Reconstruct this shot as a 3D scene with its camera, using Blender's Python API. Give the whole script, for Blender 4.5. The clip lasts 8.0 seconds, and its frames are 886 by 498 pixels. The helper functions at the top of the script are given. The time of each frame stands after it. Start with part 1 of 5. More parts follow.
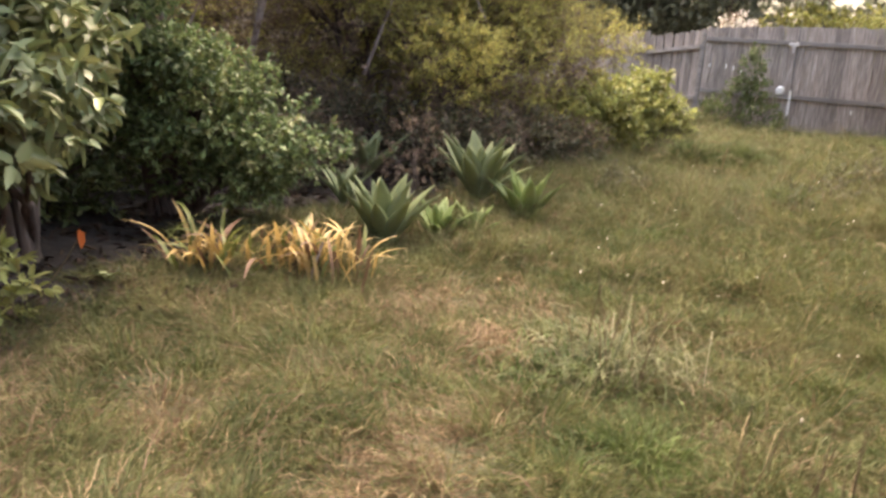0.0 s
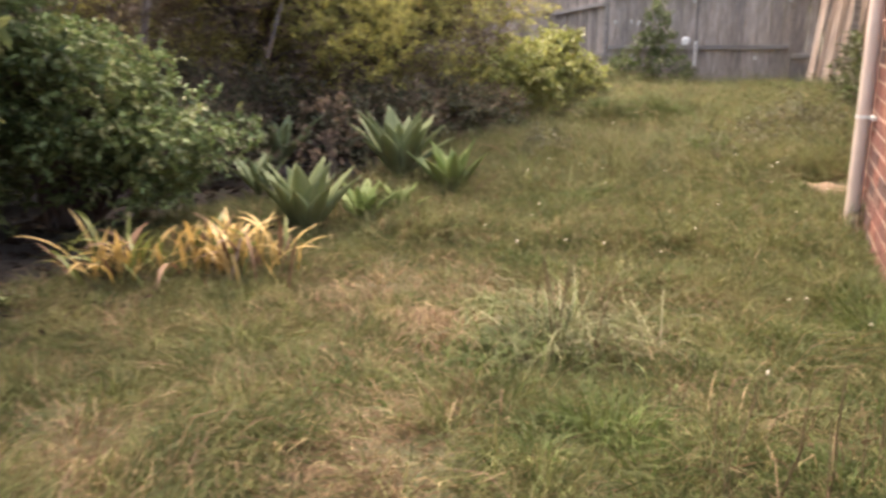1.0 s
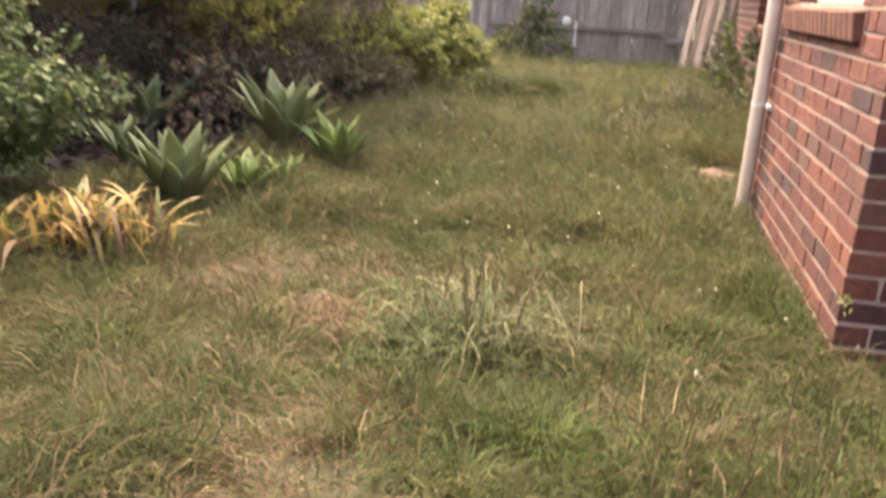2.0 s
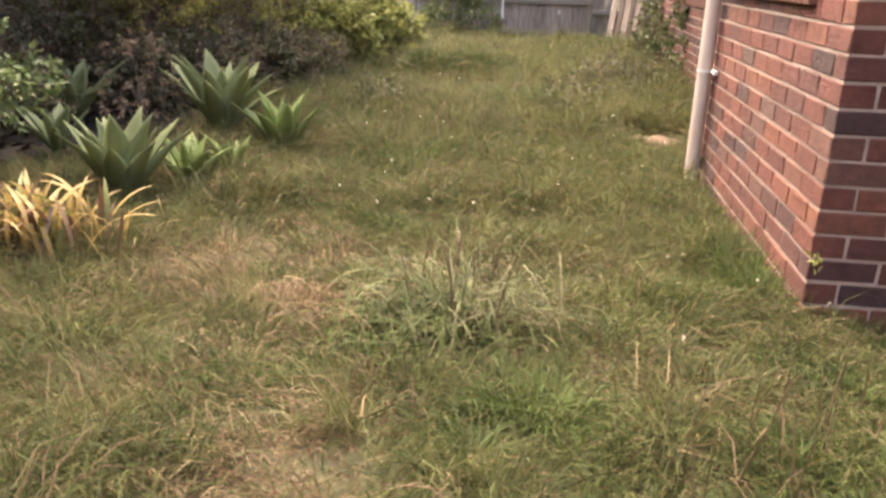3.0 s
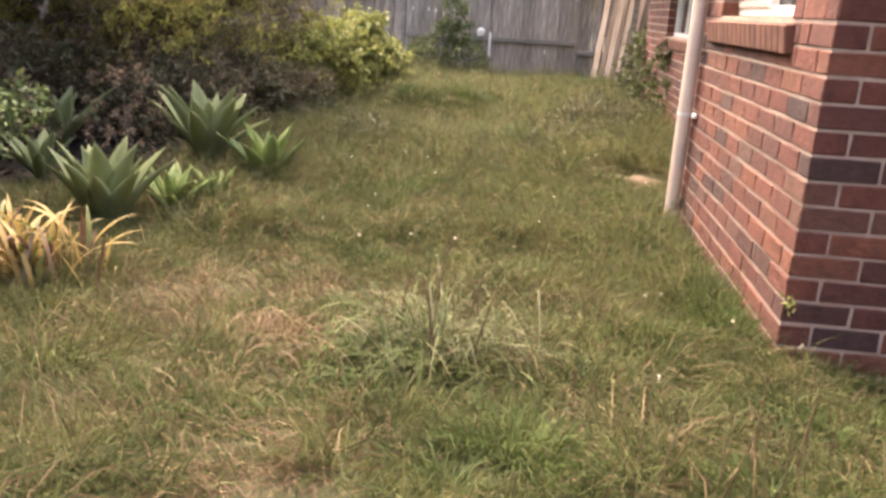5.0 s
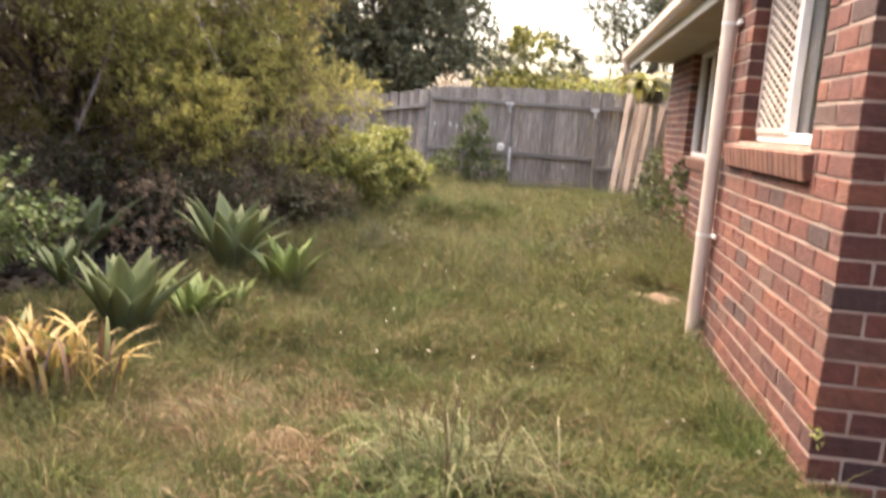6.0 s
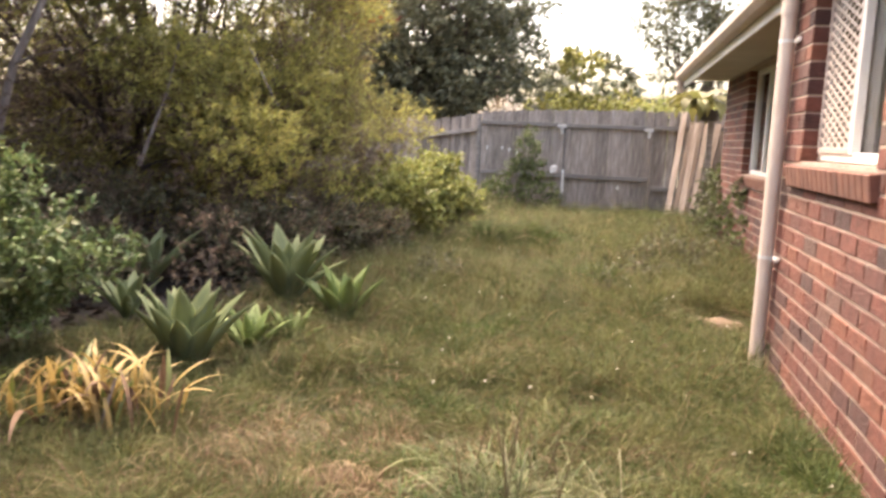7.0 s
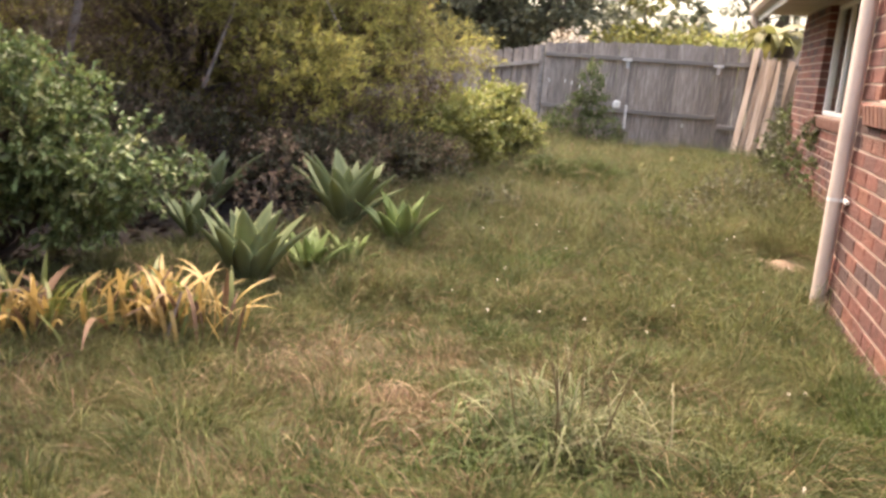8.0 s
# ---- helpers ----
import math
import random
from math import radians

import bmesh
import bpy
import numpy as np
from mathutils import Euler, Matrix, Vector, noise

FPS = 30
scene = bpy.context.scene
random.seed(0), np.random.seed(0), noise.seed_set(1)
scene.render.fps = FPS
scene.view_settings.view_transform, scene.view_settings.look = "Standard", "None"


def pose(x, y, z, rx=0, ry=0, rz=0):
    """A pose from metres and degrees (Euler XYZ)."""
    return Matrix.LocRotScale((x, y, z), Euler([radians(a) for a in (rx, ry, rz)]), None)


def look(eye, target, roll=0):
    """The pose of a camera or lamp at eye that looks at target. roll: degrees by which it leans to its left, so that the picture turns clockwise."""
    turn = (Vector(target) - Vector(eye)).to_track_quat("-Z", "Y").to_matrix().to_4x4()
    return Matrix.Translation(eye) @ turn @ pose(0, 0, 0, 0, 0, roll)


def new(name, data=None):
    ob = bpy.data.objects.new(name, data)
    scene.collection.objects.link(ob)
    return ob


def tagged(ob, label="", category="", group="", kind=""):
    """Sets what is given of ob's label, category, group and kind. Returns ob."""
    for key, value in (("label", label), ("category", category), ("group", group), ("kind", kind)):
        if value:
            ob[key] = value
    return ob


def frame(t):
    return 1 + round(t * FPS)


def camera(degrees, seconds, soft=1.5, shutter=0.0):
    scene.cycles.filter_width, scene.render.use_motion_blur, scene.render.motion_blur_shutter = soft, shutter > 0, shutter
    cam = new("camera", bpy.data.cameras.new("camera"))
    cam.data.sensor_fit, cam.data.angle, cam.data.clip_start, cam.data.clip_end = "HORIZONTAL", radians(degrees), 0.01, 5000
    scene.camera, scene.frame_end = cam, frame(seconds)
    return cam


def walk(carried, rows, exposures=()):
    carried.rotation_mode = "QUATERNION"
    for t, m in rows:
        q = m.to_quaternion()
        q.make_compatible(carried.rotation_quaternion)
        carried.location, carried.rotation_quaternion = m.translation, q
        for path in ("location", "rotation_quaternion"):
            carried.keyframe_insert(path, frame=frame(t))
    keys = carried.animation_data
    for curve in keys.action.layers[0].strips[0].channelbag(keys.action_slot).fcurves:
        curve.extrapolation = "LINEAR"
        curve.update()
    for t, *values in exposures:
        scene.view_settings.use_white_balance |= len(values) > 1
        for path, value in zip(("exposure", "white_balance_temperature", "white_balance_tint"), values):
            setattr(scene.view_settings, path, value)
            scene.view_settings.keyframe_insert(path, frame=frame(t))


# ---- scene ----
cam = camera(57.1, 8.0, soft=2.8, shutter=0.5)
PATH = [
    (0, (-0.457, -3.249, 1.259), (-1.335, -1.523, 0.759), 3.6),
    (0.2, (-0.465, -3.241, 1.237), (-1.355, -1.523, 0.729), 2.1),
    (0.5, (-0.489, -3.226, 1.257), (-1.338, -1.492, 0.735), 1.3),
    (1, (-0.576, -3.054, 1.204), (-1.281, -1.264, 0.658), -0.9),
    (1.5, (-0.664, -2.901, 1.173), (-1.153, -1.028, 0.67), 2.3),
    (2, (-0.79, -2.815, 1.162), (-1.182, -0.949, 0.556), 3.0),
    (2.2, (-0.87, -2.79, 1.143), (-1.183, -0.93, 0.478), 2.7),
    (3.5, (-0.964, -2.807, 1.142), (-1.17, -0.923, 0.502), 1.9),
    (4, (-0.947, -2.823, 1.133), (-1.142, -0.936, 0.5), 2.6),
    (4.2, (-0.95, -2.824, 1.142), (-1.131, -0.936, 0.508), 2.8),
    (5.5, (-0.945, -2.808, 1.164), (-1.145, -0.873, 0.698), 4.0),
    (6, (-0.959, -2.799, 1.199), (-1.205, -0.84, 0.881), 4.2),
    (6.4, (-0.95, -2.794, 1.23), (-1.255, -0.831, 0.997), 3.1),
    (6.5, (-0.957, -2.797, 1.229), (-1.269, -0.835, 0.995), 3.1),
    (7, (-0.965, -2.781, 1.227), (-1.346, -0.837, 0.956), 2.6),
    (7.5, (-0.973, -2.773, 1.21), (-1.443, -0.866, 0.832), 2.9),
    (7.9, (-0.982, -2.782, 1.208), (-1.468, -0.891, 0.775), 3.3),
    (8, (-0.979, -2.795, 1.203), (-1.474, -0.908, 0.765), 4.1),
]
EXPOSURE = 2.72
walk(cam, [(t, look(e, p, r)) for t, e, p, r in PATH], exposures=[(0.0, EXPOSURE, 7400, 14), (8.0, EXPOSURE, 7400, 14)])

# ---------------- light ----------------
world = bpy.data.worlds.new("sky")
scene.world = world
world.use_nodes = True
wn = world.node_tree
sky = wn.nodes.new("ShaderNodeTexSky")
sky.sky_type = "NISHITA"
sky.sun_disc = False
SUN_EL, SUN_AZ = 62.0, -40.0      # degrees; azimuth from +y towards +x
sky.sun_elevation = radians(SUN_EL)
sky.sun_rotation = radians(SUN_AZ)
sky.air_density, sky.dust_density, sky.ozone_density = 1.0, 7.0, 0.6
wn.links.new(sky.outputs[0], wn.nodes["Background"].inputs[0])
wn.nodes["Background"].inputs[1].default_value = 0.15
sun = new("sun", bpy.data.lights.new("sun", "SUN"))
sun.data.energy = 0.95
sun.data.angle = radians(50)
sun.data.color = (1.0, 0.90, 0.78)
_a, _e = radians(SUN_AZ), radians(SUN_EL)
sun.matrix_world = look((math.sin(_a) * math.cos(_e) * 30, math.cos(_a) * math.cos(_e) * 30, math.sin(_e) * 30), (0, 0, 0))

rng = np.random.default_rng(7)


# ---------------- mesh helpers ----------------
def mesh_np(name, verts, faces, material=None, smooth=False):
    verts = np.asarray(verts, dtype=np.float32)
    faces = np.asarray(faces, dtype=np.int32)
    me = bpy.data.meshes.new(name)
    k = faces.shape[1]
    me.vertices.add(len(verts))
    me.vertices.foreach_set("co", verts.ravel())
    me.loops.add(faces.size)
    me.loops.foreach_set("vertex_index", faces.ravel())
    me.polygons.add(len(faces))
    me.polygons.foreach_set("loop_start", np.arange(0, faces.size, k, dtype=np.int32))
    me.polygons.foreach_set("loop_total", np.full(len(faces), k, dtype=np.int32))
    me.update(calc_edges=True)
    if smooth:
        me.polygons.foreach_set("use_smooth", np.ones(len(faces), dtype=bool))
    if material:
        me.materials.append(material)
    return me


def finish(bm, name, material):
    me = bpy.data.meshes.new(name)
    bm.normal_update()
    bm.to_mesh(me)
    bm.free()
    if material:
        me.materials.append(material)
    return me


def part(name, bm, material, parent, label=""):
    me = finish(bm, name, material) if isinstance(bm, bmesh.types.BMesh) else bm
    ob = new(name, me)
    ob.parent = parent
    if label:
        tagged(ob, label)
    return ob


def root(name, at, label, category, group="", kind=""):
    ob = new(name)
    ob.empty_display_size = 0.1
    ob.location = at
    return tagged(ob, label, category, group, kind)


def add_box(bm, x0, x1, y0, y1, z0, z1, bevel=0.0, m=None):
    r = bmesh.ops.create_cube(bm, size=1.0)
    vs = r["verts"]
    for v in vs:
        v.co = Vector((x0 + (v.co.x + 0.5) * (x1 - x0), y0 + (v.co.y + 0.5) * (y1 - y0), z0 + (v.co.z + 0.5) * (z1 - z0)))
    if bevel:
        es = list({e for v in vs for e in v.link_edges})
        out = bmesh.ops.bevel(bm, geom=es, offset=bevel, segments=1, affect="EDGES")
        vs = list({v for f in out["faces"] for v in f.verts} | {v for v in vs if v.is_valid})
    if m is not None:
        bmesh.ops.transform(bm, matrix=m, verts=vs)
    return vs


def box(x0, x1, y0, y1, z0, z1, bevel=0.0):
    bm = bmesh.new()
    add_box(bm, x0, x1, y0, y1, z0, z1, bevel)
    return bm


def unit(v):
    return v / np.maximum(np.linalg.norm(v, axis=-1, keepdims=True), 1e-9)


def value_noise(x, y, scale, seed):
    table = np.random.default_rng(seed).random((64, 64))
    u, v = np.asarray(x) * scale + 1000.0, np.asarray(y) * scale + 1000.0
    i, j = np.floor(u).astype(int), np.floor(v).astype(int)
    fu, fv = u - i, v - j
    fu, fv = fu * fu * (3 - 2 * fu), fv * fv * (3 - 2 * fv)
    i0, i1, j0, j1 = i % 64, (i + 1) % 64, j % 64, (j + 1) % 64
    return (table[i0, j0] * (1 - fu) + table[i1, j0] * fu) * (1 - fv) + (table[i0, j1] * (1 - fu) + table[i1, j1] * fu) * fv


def tubes(paths, sides=6):
    """Tapered tubes along paths: a list of (points, radii). Returns verts and quads."""
    V, F, base = [], [], 0
    ring = np.linspace(0, 2 * math.pi, sides, endpoint=False)
    for pts, radii in paths:
        pts = np.asarray(pts, dtype=float)
        t = unit(np.gradient(pts, axis=0))
        ref = np.where(np.abs(t[:, 2:3]) > 0.9, np.array([[1.0, 0, 0]]), np.array([[0, 0, 1.0]]))
        a = unit(np.cross(t, ref))
        b = np.cross(t, a)
        for k in range(len(pts)):
            V.append(pts[k] + radii[k] * (np.cos(ring)[:, None] * a[k] + np.sin(ring)[:, None] * b[k]))
        for k in range(len(pts) - 1):
            for s in range(sides):
                n = (s + 1) % sides
                F.append((base + k * sides + s, base + k * sides + n, base + (k + 1) * sides + n, base + (k + 1) * sides + s))
        base += len(pts) * sides
    return np.concatenate(V), np.array(F)


def leaf_geometry(P, D, L, W, fold=0.18, curl=0.15, wide=False):
    """Folded leaves: P base points, D directions, L lengths, W widths."""
    n = len(P)
    D = unit(D)
    up = unit(np.array([0, 0, 1.0]) + rng.normal(0, 0.55, (n, 3)))
    S = unit(np.cross(D, up))
    N = np.cross(S, D)
    L, W = np.broadcast_to(L, n)[:, None], np.broadcast_to(W, n)[:, None]
    if wide:
        V = np.stack([P,
                      P + D * L * 0.28 - S * W * 0.46 + N * W * fold, P + D * L * 0.68 - S * W * 0.40 + N * (W * fold - L * curl * 0.4),
                      P + D * L - N * L * curl,
                      P + D * L * 0.68 + S * W * 0.40 + N * (W * fold - L * curl * 0.4), P + D * L * 0.28 + S * W * 0.46 + N * W * fold], 1)
        o = np.arange(n)[:, None] * 6
        F = np.concatenate([o + np.array([[0, 1, 2, 3]]), o + np.array([[0, 3, 4, 5]])])
        return V.reshape(-1, 3), F
    V = np.stack([P, P + D * L * 0.48 - S * W * 0.5 + N * W * fold, P + D * L - N * L * curl, P + D * L * 0.48 + S * W * 0.5 + N * W * fold], 1)
    o = np.arange(n)[:, None] * 4
    F = np.concatenate([o + np.array([[0, 1, 2]]), o + np.array([[0, 2, 3]])])
    return V.reshape(-1, 3), F


def blades(P, D, L, W, bend):
    """Grass blades in two pieces: base points, first direction, length, width and how far the tip bends over."""
    n = len(P)
    D = unit(D)
    side = unit(np.cross(D, rng.normal(0, 1, (n, 3))))
    out = np.concatenate([D[:, :2], np.zeros((n, 1))], 1)
    out = unit(out + rng.normal(0, 0.05, (n, 3)) * np.array([1, 1, 0]))
    L, W, bend = (np.broadcast_to(q, n)[:, None] for q in (L, W, bend))
    M = P + D * L * 0.55
    T = M + unit(D * (1 - bend) + out * bend - np.array([0, 0, 1.0]) * bend * 0.35) * L * 0.45
    V = np.stack([P - side * W * 0.5, P + side * W * 0.5, M - side * W * 0.42, M + side * W * 0.42, T], 1).reshape(-1, 3)
    o = np.arange(n)[:, None] * 5
    F = np.concatenate([o + np.array([[0, 1, 3]]), o + np.array([[0, 3, 2]]), o + np.array([[2, 3, 4]])])
    return V, F


# ---------------- materials ----------------
def nodes_of(name):
    m = bpy.data.materials.new(name)
    m.use_nodes = True
    t = m.node_tree
    return m, t, t.nodes["Principled BSDF"]


def ramp(t, stops):
    r = t.nodes.new("ShaderNodeValToRGB")
    e = r.color_ramp.elements
    while len(e) < len(stops):
        e.new(0.5)
    for k, (p, c) in enumerate(stops):
        e[k].position, e[k].color = p, (*c, 1)
    return r


def noise_node(t, scale, detail=4.0, rough=0.6, stretch=None, use_random=False):
    tc = t.nodes.new("ShaderNodeTexCoord")
    src = tc.outputs["Object"]
    if stretch or use_random:
        mp = t.nodes.new("ShaderNodeMapping")
        t.links.new(src, mp.inputs[0])
        if stretch:
            mp.inputs["Scale"].default_value = stretch
        if use_random:
            oi = t.nodes.new("ShaderNodeObjectInfo")
            mu = t.nodes.new("ShaderNodeMath")
            mu.operation = "MULTIPLY"
            mu.inputs[1].default_value = 37.0
            t.links.new(oi.outputs["Random"], mu.inputs[0])
            t.links.new(mu.outputs[0], mp.inputs["Location"])
        src = mp.outputs[0]
    n = t.nodes.new("ShaderNodeTexNoise")
    n.inputs["Scale"].default_value, n.inputs["Detail"].default_value, n.inputs["Roughness"].default_value = scale, detail, rough
    t.links.new(src, n.inputs["Vector"])
    return n


def bump(t, b, height, strength, distance):
    bp = t.nodes.new("ShaderNodeBump")
    bp.inputs["Strength"].default_value, bp.inputs["Distance"].default_value = strength, distance
    t.links.new(height, bp.inputs["Height"])
    t.links.new(bp.outputs[0], b.inputs["Normal"])


def leaf_mat(name, stops, scale=1.2, rough=0.5, through_light=0.3, vary=0.5, hue=0.03, spec=0.4):
    """Leaf colour by a slow noise over the plant and by chance leaf for leaf; some light passes through."""
    m, t, b = nodes_of(name)
    n = noise_node(t, scale, 3.0)
    geo = t.nodes.new("ShaderNodeNewGeometry")
    mixv = t.nodes.new("ShaderNodeMath")
    mixv.operation = "MULTIPLY_ADD"
    t.links.new(geo.outputs["Random Per Island"], mixv.inputs[0])
    mixv.inputs[1].default_value = 0.5
    off = t.nodes.new("ShaderNodeMath")
    off.operation = "SUBTRACT"
    t.links.new(n.outputs[0], off.inputs[0])
    off.inputs[1].default_value = 0.25
    t.links.new(off.outputs[0], mixv.inputs[2])
    r = ramp(t, stops)
    t.links.new(mixv.outputs[0], r.inputs[0])
    hs = t.nodes.new("ShaderNodeHueSaturation")
    wob = t.nodes.new("ShaderNodeTexWhiteNoise")
    wob.noise_dimensions = "1D"
    t.links.new(geo.outputs["Random Per Island"], wob.inputs["W"])
    for socket, lo, hi in (("Value", 1 - vary, 1 + vary), ("Hue", 0.5 - hue, 0.5 + hue)):
        mr = t.nodes.new("ShaderNodeMapRange")
        mr.inputs["To Min"].default_value, mr.inputs["To Max"].default_value = lo, hi
        t.links.new(wob.outputs["Value"], mr.inputs["Value"])
        t.links.new(mr.outputs[0], hs.inputs[socket])
    t.links.new(r.outputs[0], hs.inputs["Color"])
    t.links.new(hs.outputs[0], b.inputs["Base Color"])
    b.inputs["Roughness"].default_value = rough
    b.inputs["Specular IOR Level"].default_value = spec
    tr = t.nodes.new("ShaderNodeBsdfTranslucent")
    t.links.new(hs.outputs[0], tr.inputs[0])
    mx = t.nodes.new("ShaderNodeMixShader")
    mx.inputs[0].default_value = through_light
    t.links.new(b.outputs[0], mx.inputs[1])
    t.links.new(tr.outputs[0], mx.inputs[2])
    t.links.new(mx.outputs[0], t.nodes["Material Output"].inputs[0])
    return m


def solid_mat(name, stops, scale, rough=0.7, bump_scale=40.0, bump_amount=0.3, bump_depth=0.004, stretch=None, per_object=0.0, metal=0.0):
    """A weathered solid: colour by noise, fine relief, and a chance shade for each object."""
    m, t, b = nodes_of(name)
    n = noise_node(t, scale, 5.0, 0.62, stretch, True)
    r = ramp(t, stops)
    t.links.new(n.outputs[0], r.inputs[0])
    col = r.outputs[0]
    if per_object:
        oi = t.nodes.new("ShaderNodeObjectInfo")
        mr = t.nodes.new("ShaderNodeMapRange")
        mr.inputs["To Min"].default_value, mr.inputs["To Max"].default_value = 1 - per_object, 1 + per_object
        t.links.new(oi.outputs["Random"], mr.inputs["Value"])
        hs = t.nodes.new("ShaderNodeHueSaturation")
        t.links.new(mr.outputs[0], hs.inputs["Value"])
        t.links.new(col, hs.inputs["Color"])
        col = hs.outputs[0]
    t.links.new(col, b.inputs["Base Color"])
    b.inputs["Roughness"].default_value, b.inputs["Metallic"].default_value = rough, metal
    if bump_amount:
        n2 = noise_node(t, bump_scale, 6.0, 0.65, stretch, True)
        bump(t, b, n2.outputs[0], bump_amount, bump_depth)
    return m


def brick_mat(name):
    m, t, b = nodes_of(name)
    oi = t.nodes.new("ShaderNodeObjectInfo")
    r = ramp(t, [(0.0, (0.060, 0.030, 0.028)), (0.16, (0.092, 0.036, 0.030)), (0.34, (0.128, 0.042, 0.031)), (0.62, (0.158, 0.050, 0.035)), (0.86, (0.200, 0.070, 0.042)), (1.0, (0.098, 0.056, 0.047))])
    t.links.new(oi.outputs["Random"], r.inputs[0])
    n = noise_node(t, 16.0, 6.0, 0.7, None, True)
    hs = t.nodes.new("ShaderNodeHueSaturation")
    mr = t.nodes.new("ShaderNodeMapRange")
    mr.inputs["From Min"].default_value, mr.inputs["From Max"].default_value = 0.3, 0.7
    mr.inputs["To Min"].default_value, mr.inputs["To Max"].default_value = 0.56, 1.16
    t.links.new(n.outputs[0], mr.inputs["Value"])
    t.links.new(mr.outputs[0], hs.inputs["Value"])
    t.links.new(r.outputs[0], hs.inputs["Color"])
    t.links.new(hs.outputs[0], b.inputs["Base Color"])
    b.inputs["Roughness"].default_value = 0.82
    n2 = noise_node(t, 28.0, 8.0, 0.7, (1, 1, 1.6), True)
    bump(t, b, n2.outputs[0], 0.85, 0.016)
    return m


def glass_mat(name):
    m, t, b = nodes_of(name)
    b.inputs["Base Color"].default_value = (0.85, 0.9, 0.88, 1)
    b.inputs["Transmission Weight"].default_value = 1.0
    b.inputs["Roughness"].default_value = 0.03
    b.inputs["IOR"].default_value = 1.45
    return m


def ground_mat():
    m, t, b = nodes_of("lawn_soil")
    n = noise_node(t, 0.9, 8.0, 0.7)
    r = ramp(t, [(0.30, (0.042, 0.045, 0.018)), (0.45, (0.062, 0.060, 0.026)), (0.58, (0.085, 0.074, 0.037)), (0.75, (0.115, 0.090, 0.051))])
    n2 = noise_node(t, 22.0, 8.0, 0.75)
    add = t.nodes.new("ShaderNodeMath")
    add.operation = "MULTIPLY_ADD"
    t.links.new(n2.outputs[0], add.inputs[0])
    add.inputs[1].default_value = 0.45
    sub = t.nodes.new("ShaderNodeMath")
    sub.operation = "SUBTRACT"
    t.links.new(n.outputs[0], sub.inputs[0])
    sub.inputs[1].default_value = 0.22
    t.links.new(sub.outputs[0], add.inputs[2])
    t.links.new(add.outputs[0], r.inputs[0])
    t.links.new(r.outputs[0], b.inputs["Base Color"])
    b.inputs["Roughness"].default_value = 0.95
    bump(t, b, n2.outputs[0], 0.8, 0.03)
    return m


M_GROUND = ground_mat()
# Dark humus, taken near black to hold the shrubs' shade in its colour.
M_BED_SHADED = solid_mat("shade_dark_litter_soil", [(0.3, (0.010, 0.008, 0.006)), (0.55, (0.022, 0.016, 0.011)), (0.75, (0.048, 0.033, 0.022))], 14.0, 0.95, 30.0, 0.8, 0.03)
M_GRASS = leaf_mat("green_grass", [(0.12, (0.040, 0.051, 0.020)), (0.42, (0.079, 0.090, 0.033)), (0.68, (0.124, 0.124, 0.050)), (0.92, (0.185, 0.162, 0.080))], 3.6, 0.65, 0.4, 0.3, 0.025, 0.2)
M_STRAW = leaf_mat("dry_grass", [(0.2, (0.108, 0.072, 0.042)), (0.5, (0.185, 0.126, 0.076)), (0.8, (0.285, 0.202, 0.13))], 2.5, 0.7, 0.3, 0.3, 0.02, 0.2)
M_TUFT = leaf_mat("tussock_blade", [(0.2, (0.048, 0.056, 0.024)), (0.5, (0.088, 0.094, 0.042)), (0.9, (0.22, 0.20, 0.11))], 6.0, 0.65, 0.25, 0.35, 0.02, 0.2)
M_STALK = leaf_mat("brown_stalk", [(0.2, (0.07, 0.06, 0.025)), (0.8, (0.20, 0.16, 0.08))], 6.0, 0.7, 0.1, 0.3)
M_BRICK = brick_mat("red_brick")
M_MORTAR = solid_mat("pale_mortar", [(0.3, (0.30, 0.225, 0.18)), (0.7, (0.43, 0.34, 0.28))], 12.0, 0.95, 60.0, 0.5, 0.004)
M_BRICKPLAIN = solid_mat("plain_brick_wall", [(0.3, (0.12, 0.05, 0.038)), (0.7, (0.2, 0.08, 0.055))], 5.0, 0.9, 30.0, 0.4, 0.01)
M_SILL = solid_mat("sill_brick", [(0.3, (0.105, 0.045, 0.033)), (0.55, (0.165, 0.068, 0.045)), (0.75, (0.21, 0.098, 0.063))], 9.0, 0.8, 30.0, 0.5, 0.006, None, 0.15)
M_PIPE = solid_mat("cream_downpipe", [(0.3, (0.58, 0.47, 0.39)), (0.7, (0.68, 0.575, 0.49))], 6.0, 0.42, 50.0, 0.06, 0.001)
M_WHITE = solid_mat("white_frame_paint", [(0.3, (0.70, 0.68, 0.64)), (0.7, (0.80, 0.79, 0.76))], 8.0, 0.4, 50.0, 0.05, 0.001)
M_GUTTER = solid_mat("beige_gutter", [(0.3, (0.46, 0.36, 0.29)), (0.7, (0.56, 0.45, 0.37))], 5.0, 0.45, 40.0, 0.06, 0.001)
M_SOFFIT = solid_mat("soffit_sheet", [(0.3, (0.42, 0.37, 0.32)), (0.7, (0.52, 0.46, 0.40))], 3.0, 0.8, 40.0, 0.1, 0.002)
M_ROOF = solid_mat("roof_tile", [(0.3, (0.13, 0.10, 0.085)), (0.7, (0.22, 0.17, 0.14))], 4.0, 0.85, 30.0, 0.4, 0.01)
M_PALING = solid_mat("grey_weathered_timber", [(0.25, (0.12, 0.10, 0.087)), (0.5, (0.255, 0.217, 0.19)), (0.72, (0.44, 0.385, 0.34))], 11.0, 0.9, 24.0, 0.6, 0.004, (5, 5, 0.35), 0.28)
